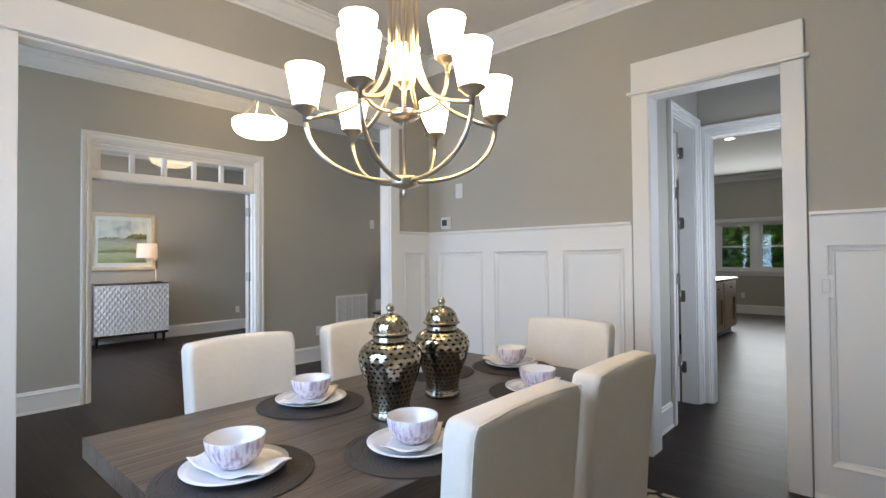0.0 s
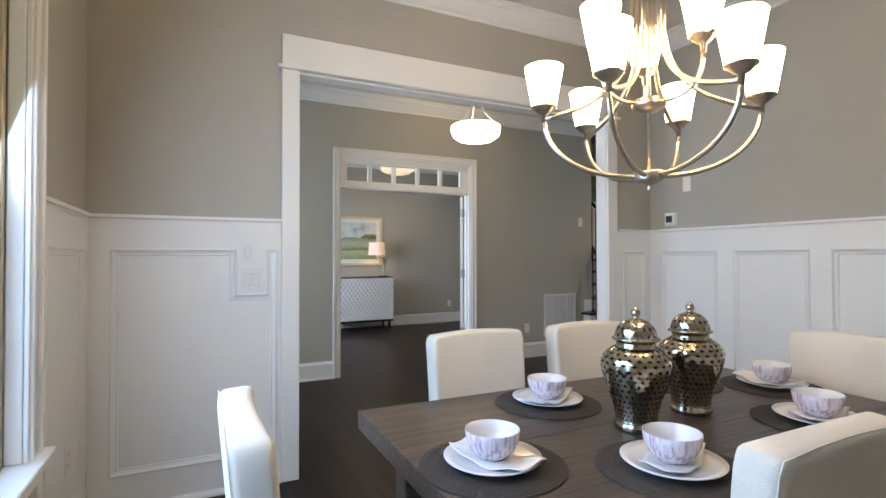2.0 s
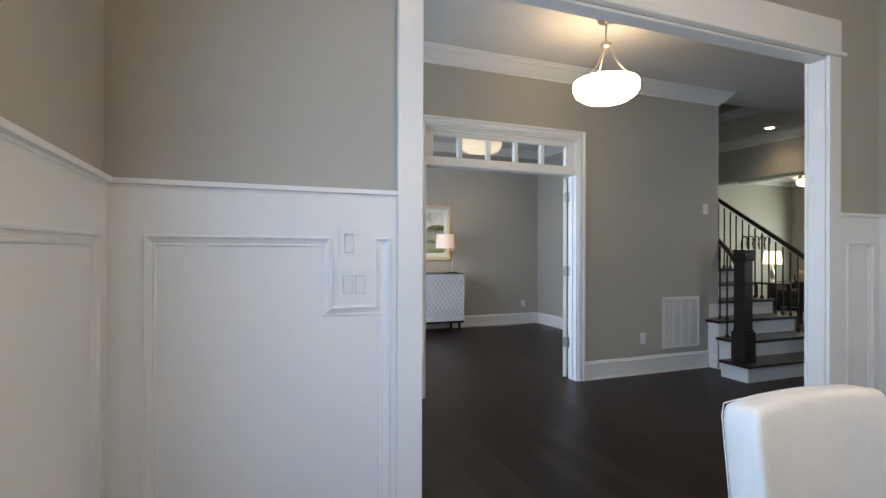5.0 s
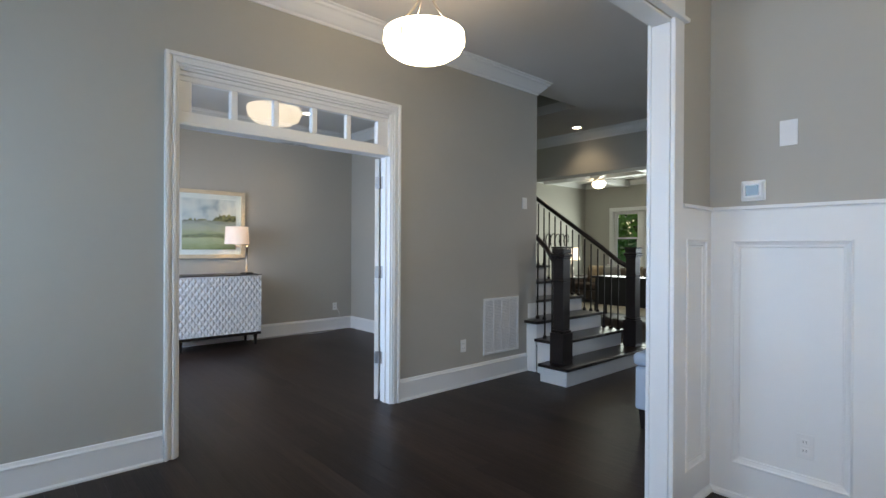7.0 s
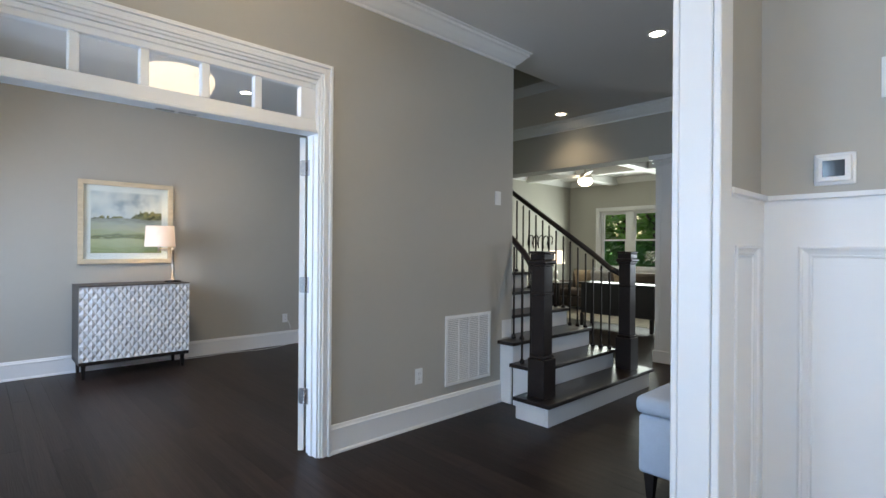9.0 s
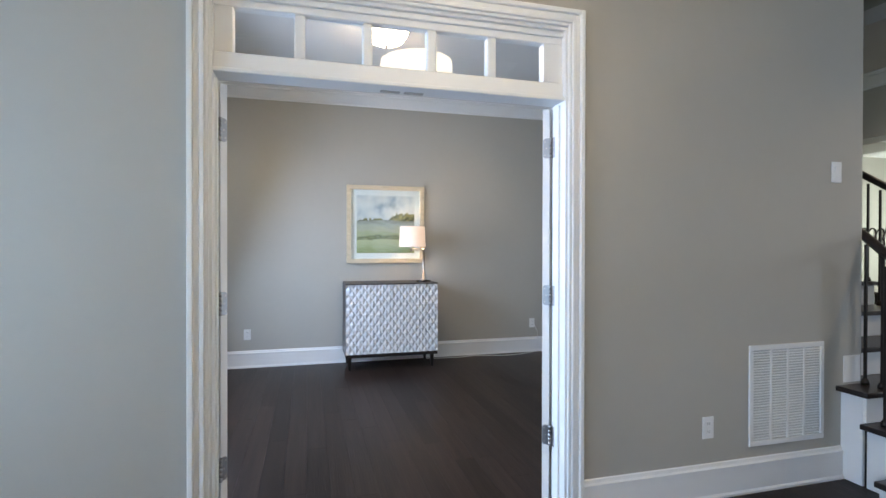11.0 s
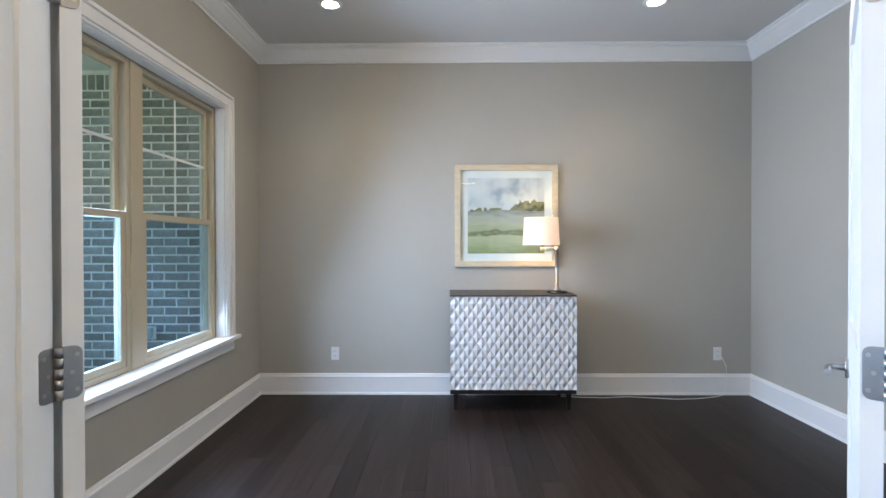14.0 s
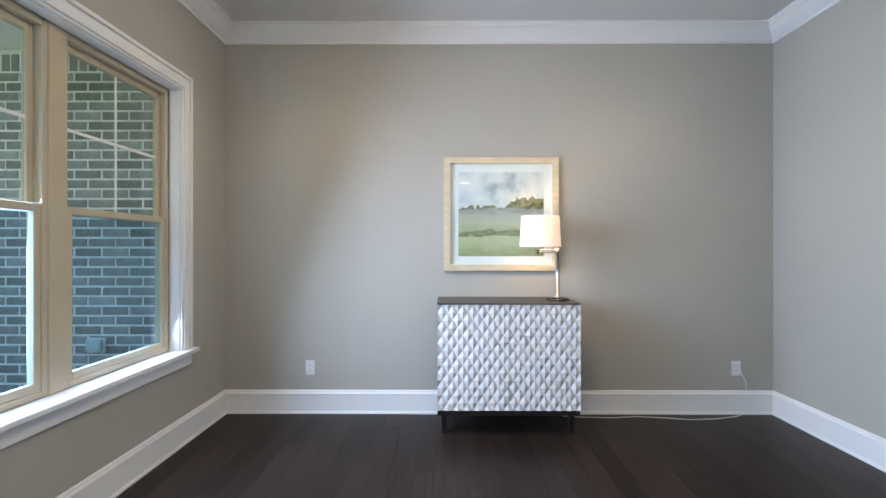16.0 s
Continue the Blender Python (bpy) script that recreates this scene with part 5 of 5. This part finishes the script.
# ---- living room beyond ----
for x in (-9.2, -7.6):
    bm = bmesh.new()
    box(bm, x - 0.11, x + 0.11, 7.745, 12.99, H - 0.17, H - 0.002, 0.01)
    setting("ceiling_beam", bm, WHITE, "white coffered ceiling beam", "beam")
for y in (9.3, 11.2):
    for xa, xb in ((-10.42, -9.315), (-9.085, -7.715), (-7.485, -5.73)):
        bm = bmesh.new()
        box(bm, xa, xb, y - 0.11, y + 0.11, H - 0.165, H - 0.002, 0.01)
        setting("ceiling_beam", bm, WHITE, "white coffered ceiling beam", "beam")
run("trim_crown_living", CROWN, [(-5.73, 13.0), (-10.43, 13.0), (-10.43, 7.75)], H - 0.135, CL, "crown moulding")
fan = thing("ceiling_fan", pose(-8.35, 10.25, 0), "white ceiling fan with a lit glass bowl", "ceiling fan")
bm = bmesh.new()
lathe(bm, [(0.0, 2.70), (0.10, 2.705), (0.12, 2.73), (0.12, 2.79), (0.05, 2.82), (0.02, 2.83), (0.02, 2.99), (0.07, 3.0), (0.075, H - 0.001), (0.0, H - 0.001)], seg=24)
part("motor", bm, NICKEL, fan)
bm = bmesh.new()
lathe(bm, [(0.0, 2.56), (0.08, 2.575), (0.13, 2.62), (0.14, 2.67), (0.12, 2.699), (0.0, 2.6995)], seg=24)
part("light_bowl", bm, BOWL_GLOW, fan, "glowing glass bowl")
for i in range(5):
    a = radians(20 + 72 * i)
    bm = bmesh.new()
    vs = box(bm, 0.13, 0.70, -0.065, 0.065, 2.745, 2.753, 0.0)
    for v in vs:
        v.co.z += 0.02 * v.co.y / 0.065
    bmesh.ops.rotate(bm, cent=(0, 0, 0), matrix=Matrix.Rotation(a, 3, "Z"), verts=bm.verts)
    part("blade", bm, WHITE, fan)

SOFA = mat("brown_sofa_fabric", (0.10, 0.075, 0.06), 0.85, var=0.15, scale=10, bump=0.3, bump_scale=200)
CUSH = mat("sand_cushion_fabric", (0.42, 0.33, 0.22), 0.85, var=0.25, scale=14, bump=0.3, bump_scale=200)
CUSH2 = mat("grey_cushion_fabric", (0.40, 0.39, 0.37), 0.85, var=0.3, scale=18, bump=0.3, bump_scale=200)


def rounded(bm, x0, x1, y0, y1, z0, z1, r):
    box(bm, x0, x1, y0, y1, z0, z1, r, 3)
    for f in bm.faces:
        f.smooth = True


def sofa(m, n, label):
    """n seats along x, facing -y."""
    ob = thing("sofa", m, label, "sofa")
    L = n * 0.68
    bm = bmesh.new()
    rounded(bm, -L / 2, L / 2, -0.42, 0.42, 0.08, 0.30, 0.03)
    part("base", bm, SOFA, ob)
    for sg in (-1, 1):
        bm = bmesh.new()
        rounded(bm, *sorted((sg * (L / 2 + 0.005), sg * (L / 2 + 0.19))), -0.43, 0.43, 0.06, 0.62, 0.05)
        part("arm", bm, SOFA, ob)
    for i in range(n):
        x = -L / 2 + i * 0.68
        bm = bmesh.new()
        rounded(bm, x + 0.005, x + 0.675, -0.44, 0.16, 0.305, 0.46, 0.04)
        part("seat_cushion", bm, SOFA, ob)
        bm = bmesh.new()
        rounded(bm, x + 0.005, x + 0.675, 0.17, 0.40, 0.32, 0.84, 0.06)
        part("back_cushion", bm, SOFA, ob)
    for x in (-L / 2 + 0.05, L / 2 - 0.05):
        for y in (-0.36, 0.36):
            bm = bmesh.new()
            box(bm, x - 0.025, x + 0.025, y - 0.025, y + 0.025, 0, 0.08)
            part("foot", bm, IRON, ob)
    return ob


def cushion(m, mt, label):
    ob = thing("throw_pillow", m, label, "pillow", "sofa pillows")
    bm = bmesh.new()
    n = 8
    for lay in (-1, 1):
        g = [[bm.verts.new((0.22 * u * (1 - 0.06 * (1 - v * v)), lay * 0.075 * ((1 - u * u) * (1 - v * v)) ** 0.45, 0.22 + 0.22 * v * (1 - 0.06 * (1 - u * u)))) for u in (-1 + 2 * i / n for i in range(n + 1))] for v in (-1 + 2 * j / n for j in range(n + 1))]
        for j in range(n):
            for i in range(n):
                bm.faces.new((g[j][i], g[j][i + 1], g[j + 1][i + 1], g[j + 1][i])).smooth = True
    bmesh.ops.remove_doubles(bm, verts=bm.verts, dist=0.001)
    part("cover", bm, mt, ob)


sofa(pose(-8.55, 11.55, 0), 3, "brown fabric sofa with pillows under the windows")
for x, mt, l in ((-9.15, CUSH, "sand patterned throw pillow"), (-8.75, CUSH2, "grey patterned throw pillow"), (-8.2, CUSH, "sand patterned throw pillow")):
    cushion(pose(x, 11.58, 0.458, 12, 0, 0), mt, l + " on the sofa")
sofa(pose(-5.9, 10.6, 0, 0, 0, -90), 2, "brown fabric loveseat beside the column")
cushion(pose(-5.88, 10.95, 0.458, 0, 10, 70), CUSH2, "grey patterned throw pillow on the loveseat")
tbl = thing("console_table", pose(-7.25, 9.55, 0), "dark wood sofa table behind the seating", "console table")
bm = bmesh.new()
box(bm, -0.70, 0.70, -0.22, 0.22, 0.72, 0.76, 0.004)
part("tabletop", bm, STAIRWOOD, tbl)
bm = bmesh.new()
box(bm, -0.64, 0.64, -0.18, 0.18, 0.22, 0.7195, 0.004)
part("body", bm, STAIRWOOD, tbl)
for x in (-0.62, 0.62):
    for y in (-0.17, 0.17):
        bm = bmesh.new()
        box(bm, x - 0.025, x + 0.025, y - 0.025, y + 0.025, 0, 0.22)
        part("leg", bm, STAIRWOOD, tbl)
sd = thing("side_table", pose(-9.35, 10.75, 0), "dark wood side table under the lamp", "side table")
bm = bmesh.new()
box(bm, -0.25, 0.25, -0.25, 0.25, 0.58, 0.62, 0.004)
part("tabletop", bm, STAIRWOOD, sd)
for x in (-0.21, 0.21):
    for y in (-0.21, 0.21):
        bm = bmesh.new()
        box(bm, x - 0.02, x + 0.02, y - 0.02, y + 0.02, 0, 0.579)
        part("leg", bm, STAIRWOOD, sd)
l2 = thing("table_lamp", pose(-9.35, 10.75, 0.621), "lit table lamp with a white cone shade", "lamp")
bm = bmesh.new()
lathe(bm, [(0.0, 0.0), (0.08, 0.0), (0.08, 0.015), (0.02, 0.03), (0.05, 0.12), (0.05, 0.2), (0.015, 0.3), (0.01, 0.42), (0.0, 0.42)], seg=20)
part("base", bm, NICKEL, l2)
bm = bmesh.new()
lathe(bm, [(0.19, 0.40), (0.15, 0.68), (0.147, 0.68), (0.187, 0.40), (0.19, 0.40)], seg=28)
part("shade", bm, glow("lit_cone_shade", (1.0, 0.86, 0.66), 1.1), l2, "glowing white shade")
wa = thing("wall_art", pose(-10.43, 11.6, 1.45), "dark metal scroll wall decoration", "wall decoration")
bm = bmesh.new()
for k in range(5):
    tube(bm, bez((0.015, -0.4 + 0.2 * k, -0.1), (0.015, -0.5 + 0.2 * k, 0.3), (0.015, -0.1 + 0.2 * k, 0.3), (0.015, -0.25 + 0.2 * k, 0.0), 10), 0.012, 6)
part("scrollwork", bm, IRON, wa)
rg = thing("living_rug", pose(0, 0, 0), "pale area rug in the living room", "rug")
bm = bmesh.new()
box(bm, -9.3, -6.9, 9.9, 11.3, 0.0, 0.010, 0.003)
part("rug_body", bm, mat("pale_rug_wool", (0.45, 0.40, 0.32), 0.95, var=0.2, scale=8, bump=0.4, bump_scale=250), rg)

# upholstered bench in the hall, against the dining room wall
BLUE = mat("pale_blue_upholstery", (0.42, 0.48, 0.55), 0.85, var=0.06, scale=8, bump=0.25, bump_scale=350)
be = thing("bench", pose(-4.120, 4.75, 0), "pale blue upholstered hall bench with dark feet", "bench")
bm = bmesh.new()
rounded(bm, -0.25, 0.25, -0.60, 0.60, 0.14, 0.45, 0.02)
part("base", bm, BLUE, be)
bm = bmesh.new()
rounded(bm, -0.265, 0.265, -0.615, 0.615, 0.452, 0.55, 0.035)
part("cushion", bm, BLUE, be)
for x in (-0.20, 0.20):
    for y in (-0.55, 0.55):
        bm = bmesh.new()
        vs = box(bm, x - 0.028, x + 0.028, y - 0.028, y + 0.028, 0.0, 0.139)
        for v in vs:
            if v.co.z < 0.01:
                v.co.x, v.co.y = x + (v.co.x - x) * 0.6, y + (v.co.y - y) * 0.6
        part("foot", bm, IRON, be)

# ---- butler's passage and kitchen beyond ----
pd = tagged(thing("door_3", pose(0, 0, 0), "white cased pantry doorway in the passage", "door frame"), kind="structure")
stepped_casing(pd, "y", -1.80, 1, (4.36, 5.0, 0.0, 2.4), 0.075)
bm = bmesh.new()
box(bm, -1.928, -1.802, 4.36, 4.378, 0, 2.398)
box(bm, -1.928, -1.802, 4.982, 5.0, 0, 2.398)
box(bm, -1.928, -1.802, 4.379, 4.981, 2.38, 2.398)
part("jamb", bm, WHITE, pd)
door_leaf(Matrix.Translation((-1.945, 4.972, 0)) @ pose(0, 0, 0, 0, 0, 178) @ Matrix.Diagonal((1, 1, 1, 1)), 0.59, 2.37, "white panelled pantry door standing open")
for z in (0.31, 0.93, 1.57, 2.19):
    bm = bmesh.new()
    hinge_plate(bm, -1.927, -1.888, 4.9792, 4.9816, z, "x")
    tube(bm, [(-1.930, 4.976, z - 0.05), (-1.930, 4.976, z + 0.05)], 0.007, 8)
    part("hinge_plate", bm, STEEL, pd, "satin nickel butt hinge")
kd = tagged(thing("door_4", pose(0, 0, 0), "white cased opening to the kitchen", "door frame"), kind="structure")
stepped_casing(kd, "x", 5.10, -1, (-1.72, -0.80, 0.0, 2.34), 0.078)
bm = bmesh.new()
box(bm, -1.72, -1.702, 5.101, 5.219, 0, 2.339)
box(bm, -0.818, -0.80, 5.101, 5.219, 0, 2.339)
box(bm, -1.701, -0.819, 5.101, 5.219, 2.322, 2.339)
part("jamb", bm, WHITE, kd)
ISL = mat("tan_stained_cabinet", (0.38, 0.24, 0.14), 0.45, var=0.15, scale=5, bump=0.05, bump_scale=30, stretch=(6, 6, 1))
isl = thing("kitchen_island", pose(-3.05, 9.2, 0), "tan wooden kitchen island with stone worktop", "kitchen island")
bm = bmesh.new()
box(bm, -0.50, 0.50, -0.85, 0.85, 0.09, 0.87)
part("body", bm, ISL, isl)
bm = bmesh.new()
box(bm, -0.44, 0.44, -0.80, 0.80, 0.0, 0.089)
part("plinth", bm, IRON, isl)
bm = bmesh.new()
box(bm, -0.54, 0.54, -0.89, 0.89, 0.871, 0.91, 0.004)
part("worktop", bm, mat("mottled_granite", (0.36, 0.27, 0.18), 0.2, var=0.4, scale=40), isl, "speckled brown stone worktop")
for y0, y1 in ((-0.82, -0.02), (0.02, 0.82)):
    bm = bmesh.new()
    slab(bm, "y", y0, y1, 0.501, 0.52, 0.12, 0.66, ((y0 + 0.08, y1 - 0.08, 0.20, 0.58),))
    part("door", bm, ISL, isl)
    bm = bmesh.new()
    box(bm, 0.501, 0.52, y0, y1, 0.68, 0.85, 0.003)
    d = part("drawer", bm, ISL, isl)
    bm = bmesh.new()
    tube(bm, [(0.521, (y0 + y1) / 2, 0.765), (0.535, (y0 + y1) / 2, 0.765), (0.545, (y0 + y1) / 2, 0.765)], [0.006, 0.008, 0.014], 10)
    part("knob", bm, IRON, d)
bm = bmesh.new()
slab(bm, "x", -0.46, 0.46, -0.87, -0.851, 0.12, 0.85, ((-0.36, 0.36, 0.22, 0.75),))
part("end_panel", bm, ISL, isl)

# ---- outdoors ----
GRASS = mat("lawn_grass", (0.07, 0.12, 0.03), 0.9, var=0.4, scale=3, bump=0.6, bump_scale=40)
bm = bmesh.new()
n = 24
for i in range(n):
    for j in range(n):
        q = [(-400 + 800 * (i + a) / n, -400 + 800 * (j + b) / n, -0.32) for a, b in ((0, 0), (1, 0), (1, 1), (0, 1))]
        bm.faces.new([bm.verts.new(p) for p in q])
bmesh.ops.remove_doubles(bm, verts=bm.verts, dist=0.01)
setting("ground", bm, GRASS, "green lawn round the house", "lawn")
CONC = mat("porch_concrete", (0.45, 0.44, 0.42), 0.85, var=0.15, scale=4, bump=0.3, bump_scale=80)
bm = bmesh.new()
box(bm, -9.29, -3.6, -2.6, 0.34, -0.31, -0.06, 0.01)
setting("porch_floor", bm, CONC, "concrete porch slab", "porch")
bm = bmesh.new()
box(bm, -9.6, -6.3, -1.45, 0.36, 2.79, 2.95)
setting("porch_ceiling", bm, WHITE, "white painted porch ceiling", "porch")
TAN = mat("knotty_cedar_post", (0.50, 0.38, 0.25), 0.7, var=0.3, scale=5, bump=0.2, bump_scale=20, stretch=(7, 7, 0.8))
for x, y in ((-9.455, -1.115), (-5.6, -2.3)):
    po = thing("porch_post", pose(x, y, -0.06), "knotty cedar porch post", "post", "porch posts")
    bm = bmesh.new()
    box(bm, -0.12, 0.12, -0.12, 0.12, 0, 2.849, 0.006)
    part("timber", bm, TAN, po)
    bm = bmesh.new()
    box(bm, -0.14, 0.14, -0.14, 0.14, 0, 0.16, 0.006)
    part("collar", bm, TAN, po)
ob = thing("outdoor_outlet", wall_frame(-9.292, -0.20, 0.60, "+x"), "grey weatherproof outdoor outlet cover", "outlet")
bm = bmesh.new()
box(bm, -0.07, 0.07, 0.0005, 0.012, -0.055, 0.055, 0.004)
part("back_plate", bm, PLASTIC, ob)
bm = bmesh.new()
box(bm, -0.055, 0.055, 0.0125, 0.055, -0.04, 0.045, 0.015, 2)
part("cover", bm, mat("grey_weatherproof_plastic", (0.45, 0.60, 0.65), 0.3), ob)


def tree(x, y, h, seed, label):
    rnd = random.Random(seed)
    ob = thing("tree", pose(x, y, -0.32), label, "tree", "garden trees")
    bm = bmesh.new()
    tube(bm, [(0, 0, 0), (0.05, 0.02, h * 0.3), (0.0, 0.1, h * 0.6), (0.05, 0.0, h * 0.9)], [0.16, 0.13, 0.09, 0.03], 8)
    for k in range(9):
        a, z = rnd.uniform(0, 6.28), h * rnd.uniform(0.2, 0.8)
        l = h * 0.25
        tube(bm, [(0, 0, z), (l * 0.5 * math.cos(a), l * 0.5 * math.sin(a), z + l * 0.3), (l * math.cos(a), l * math.sin(a), z + l * 0.5)], [0.05, 0.035, 0.015], 6)
    part("trunk", bm, mat("tree_bark", (0.10, 0.07, 0.05), 0.9, var=0.3, scale=8, bump=0.6, bump_scale=15), ob)
    vs, fs = [], []
    clumps = [(rnd.gauss(0, h * 0.16), rnd.gauss(0, h * 0.16), h * rnd.uniform(0.12, 1.0), rnd.uniform(0.5, 1.0)) for _ in range(34)]
    for cx, cy, cz, cr in clumps:
        for _ in range(110):
            d = Vector((rnd.gauss(0, 1), rnd.gauss(0, 1), rnd.gauss(0, 1))).normalized() * cr * rnd.uniform(0.5, 1.0)
            p = Vector((cx, cy, cz)) + d
            a = Vector((rnd.gauss(0, 1), rnd.gauss(0, 1), rnd.gauss(0, 0.5))).normalized() * rnd.uniform(0.09, 0.18)
            b = a.cross(Vector((rnd.gauss(0, 1), rnd.gauss(0, 1), rnd.gauss(0, 1)))).normalized() * a.length * 0.5
            k = len(vs)
            vs += [p - a, p + b, p + a, p - b]
            fs.append((k, k + 1, k + 2, k + 3))
    me = bpy.data.meshes.new("crown")
    me.from_pydata([tuple(v) for v in vs], [], fs)
    me.materials.append(LEAF)
    c = new("crown", me)
    c.parent = ob
    return ob


LEAF = mat("green_leaves", (0.10, 0.22, 0.05), 0.5, var=0.5, scale=2.0)
_t = LEAF.node_tree
_tr, _mx = _t.nodes.new("ShaderNodeBsdfTranslucent"), _t.nodes.new("ShaderNodeMixShader")
_tr.inputs[0].default_value = (0.26, 0.48, 0.08, 1)
_mx.inputs[0].default_value = 0.55
_t.links.new(_t.nodes["Principled BSDF"].outputs[0], _mx.inputs[1])
_t.links.new(_tr.outputs[0], _mx.inputs[2])
_t.links.new(_mx.outputs[0], _t.nodes["Material Output"].inputs[0])
for k, (x, y, h) in enumerate(((-9.6, 16.2, 5.2), (-8.2, 17.0, 6.0), (-6.6, 16.4, 5.4), (-4.6, 16.6, 5.6), (-3.2, 16.0, 5.0), (-2.2, 16.8, 5.8), (-11.2, 17.5, 6.2), (-10.4, 19.5, 7.5), (-5.4, 19.5, 7.5), (-0.6, 18.5, 6.5), (-14.0, 19.0, 7.0), (-12.6, 16.4, 5.5), (-7.4, 18.6, 7.0), (-9.0, 19.0, 7.2), (-3.9, 18.2, 6.8), (-1.6, 16.2, 5.2), (-5.6, 17.6, 6.4), (-6.5, -12.0, 6.0), (-2.0, -14.0, 7.0))):
    tree(x, y, h, 100 + k, "leafy green garden tree outside the windows")

# ---- pieces: floor boards and bricks ----
floor_ob = bpy.data.objects["floor"]
rnd = random.Random(7)
BW = 0.127
board_me = {}


def board_mesh(L):
    if L not in board_me:
        bm = bmesh.new()
        vs = box(bm, 0.0, L, 0.0, BW, -0.021, 0.0)
        for v in vs:
            if v.co.z > -0.01:
                v.co.x += 0.0005 if v.co.x < L / 2 else -0.0005
                v.co.y += 0.0005 if v.co.y < BW / 2 else -0.0005
        board_me[L] = mesh_of("floor_board", bm, FLOOR)
    return board_me[L]


rest_v, rest_f = [], []
count = 0
LENGTHS = (0.9, 1.2, 1.5, 1.8, 2.1)
near = lambda x, y: -9.6 < x < -3.0 and 0.75 < y < 4.6
y = -0.62
while y < 13.1:
    x = -10.56 + rnd.choice((-0.2, -0.5, -0.9, -1.3))
    end = 0.48 if y < 5.1 else 1.6
    while x < end - 0.01:
        L = min(rnd.choice(LENGTHS), end - x)
        if near(x + L / 2, y) and count < 300:
            b = new("floor_board", board_mesh(L))
            b.parent = floor_ob
            b.location = (x, y, 0)
            count += 1
        else:
            k = len(rest_v)
            g = 0.0005
            for z, e in ((-0.021, 0), (0.0, g)):
                rest_v += [(x + e, y + e, z), (x + L - e, y + e, z), (x + L - e, y + BW - e, z), (x + e, y + BW - e, z)]
            rest_f += [(k + 4, k + 5, k + 6, k + 7), (k, k + 1, k + 5, k + 4), (k + 1, k + 2, k + 6, k + 5), (k + 2, k + 3, k + 7, k + 6), (k + 3, k, k + 4, k + 7)]
        x += L
    y += BW
me = bpy.data.meshes.new("floor_boards")
me.from_pydata(rest_v, [], rest_f)
me.materials.append(FLOOR)
tagged(new("floor_boards", me), "dark stained oak floor boards", kind="stuff").parent = floor_ob

# brick wing seen through the office window
BRICK = mat("grey_brown_brick", (0.25, 0.255, 0.255), 0.85, var=0.4, scale=6, bump=0.5, bump_scale=60)
nt = BRICK.node_tree
ramp = next(n for n in nt.nodes if n.type == "VALTORGB")
info, mr, hsv = nt.nodes.new("ShaderNodeObjectInfo"), nt.nodes.new("ShaderNodeMapRange"), nt.nodes.new("ShaderNodeHueSaturation")
nt.links.new(info.outputs["Random"], mr.inputs[0])
mr.inputs[3].default_value, mr.inputs[4].default_value = 0.75, 1.5
nt.links.new(mr.outputs[0], hsv.inputs["Value"])
nt.links.new(ramp.outputs[0], hsv.inputs["Color"])
nt.links.new(hsv.outputs[0], nt.nodes["Principled BSDF"].inputs["Base Color"])
MORTAR = mat("pale_smeared_mortar", (0.90, 0.90, 0.89), 0.9, var=0.12, scale=9, bump=0.6, bump_scale=50)
bm = bmesh.new()
box(bm, -9.75, -9.3045, -0.975, 0.235, -0.31, 2.785)
bwall = setting("wall_brick_wing", bm, MORTAR, "grey brick wing wall with pale mortar", "brick wall")
BL_, BH_, J = 0.192, 0.060, 0.012


def brick_mesh(L, Hh):
    bm = bmesh.new()
    vs = box(bm, -0.05, 0.0, 0.0, L, 0.0, Hh)
    for v in vs:
        if v.co.x > -0.01:
            v.co.y += rnd.uniform(0.001, 0.004) * (1 if v.co.y < L / 2 else -1)
            v.co.z += rnd.uniform(0.001, 0.003) * (1 if v.co.z < Hh / 2 else -1)
            v.co.x += rnd.uniform(-0.003, 0.002)
    return mesh_of("brick", bm, BRICK)


full = [brick_mesh(BL_, BH_) for _ in range(5)]
half = [brick_mesh(BL_ / 2 - J / 2, BH_) for _ in range(3)]
soldier = [brick_mesh(BH_, 0.125) for _ in range(3)]


def lay(me, y, z):
    b = new("brick", me)
    b.parent = bwall
    b.location = (-9.298 + rnd.uniform(-0.002, 0.002), y, z)


row, z = 0, 0.10
while z < 2.60:
    y = 0.23
    if row % 2:
        y -= BL_ / 2 - J / 2
        lay(rnd.choice(half), y, z)
        y -= J
    while y - BL_ > -0.99:
        y -= BL_
        lay(rnd.choice(full), y, z)
        y -= J
    if y - BL_ / 2 + J / 2 > -0.985:
        lay(rnd.choice(half), y - BL_ / 2 + J / 2, z)
    z += BH_ + J
    row += 1
y = 0.225
while y - BH_ > -0.98:
    y -= BH_
    lay(rnd.choice(soldier), y, z + 0.002)
    y -= J
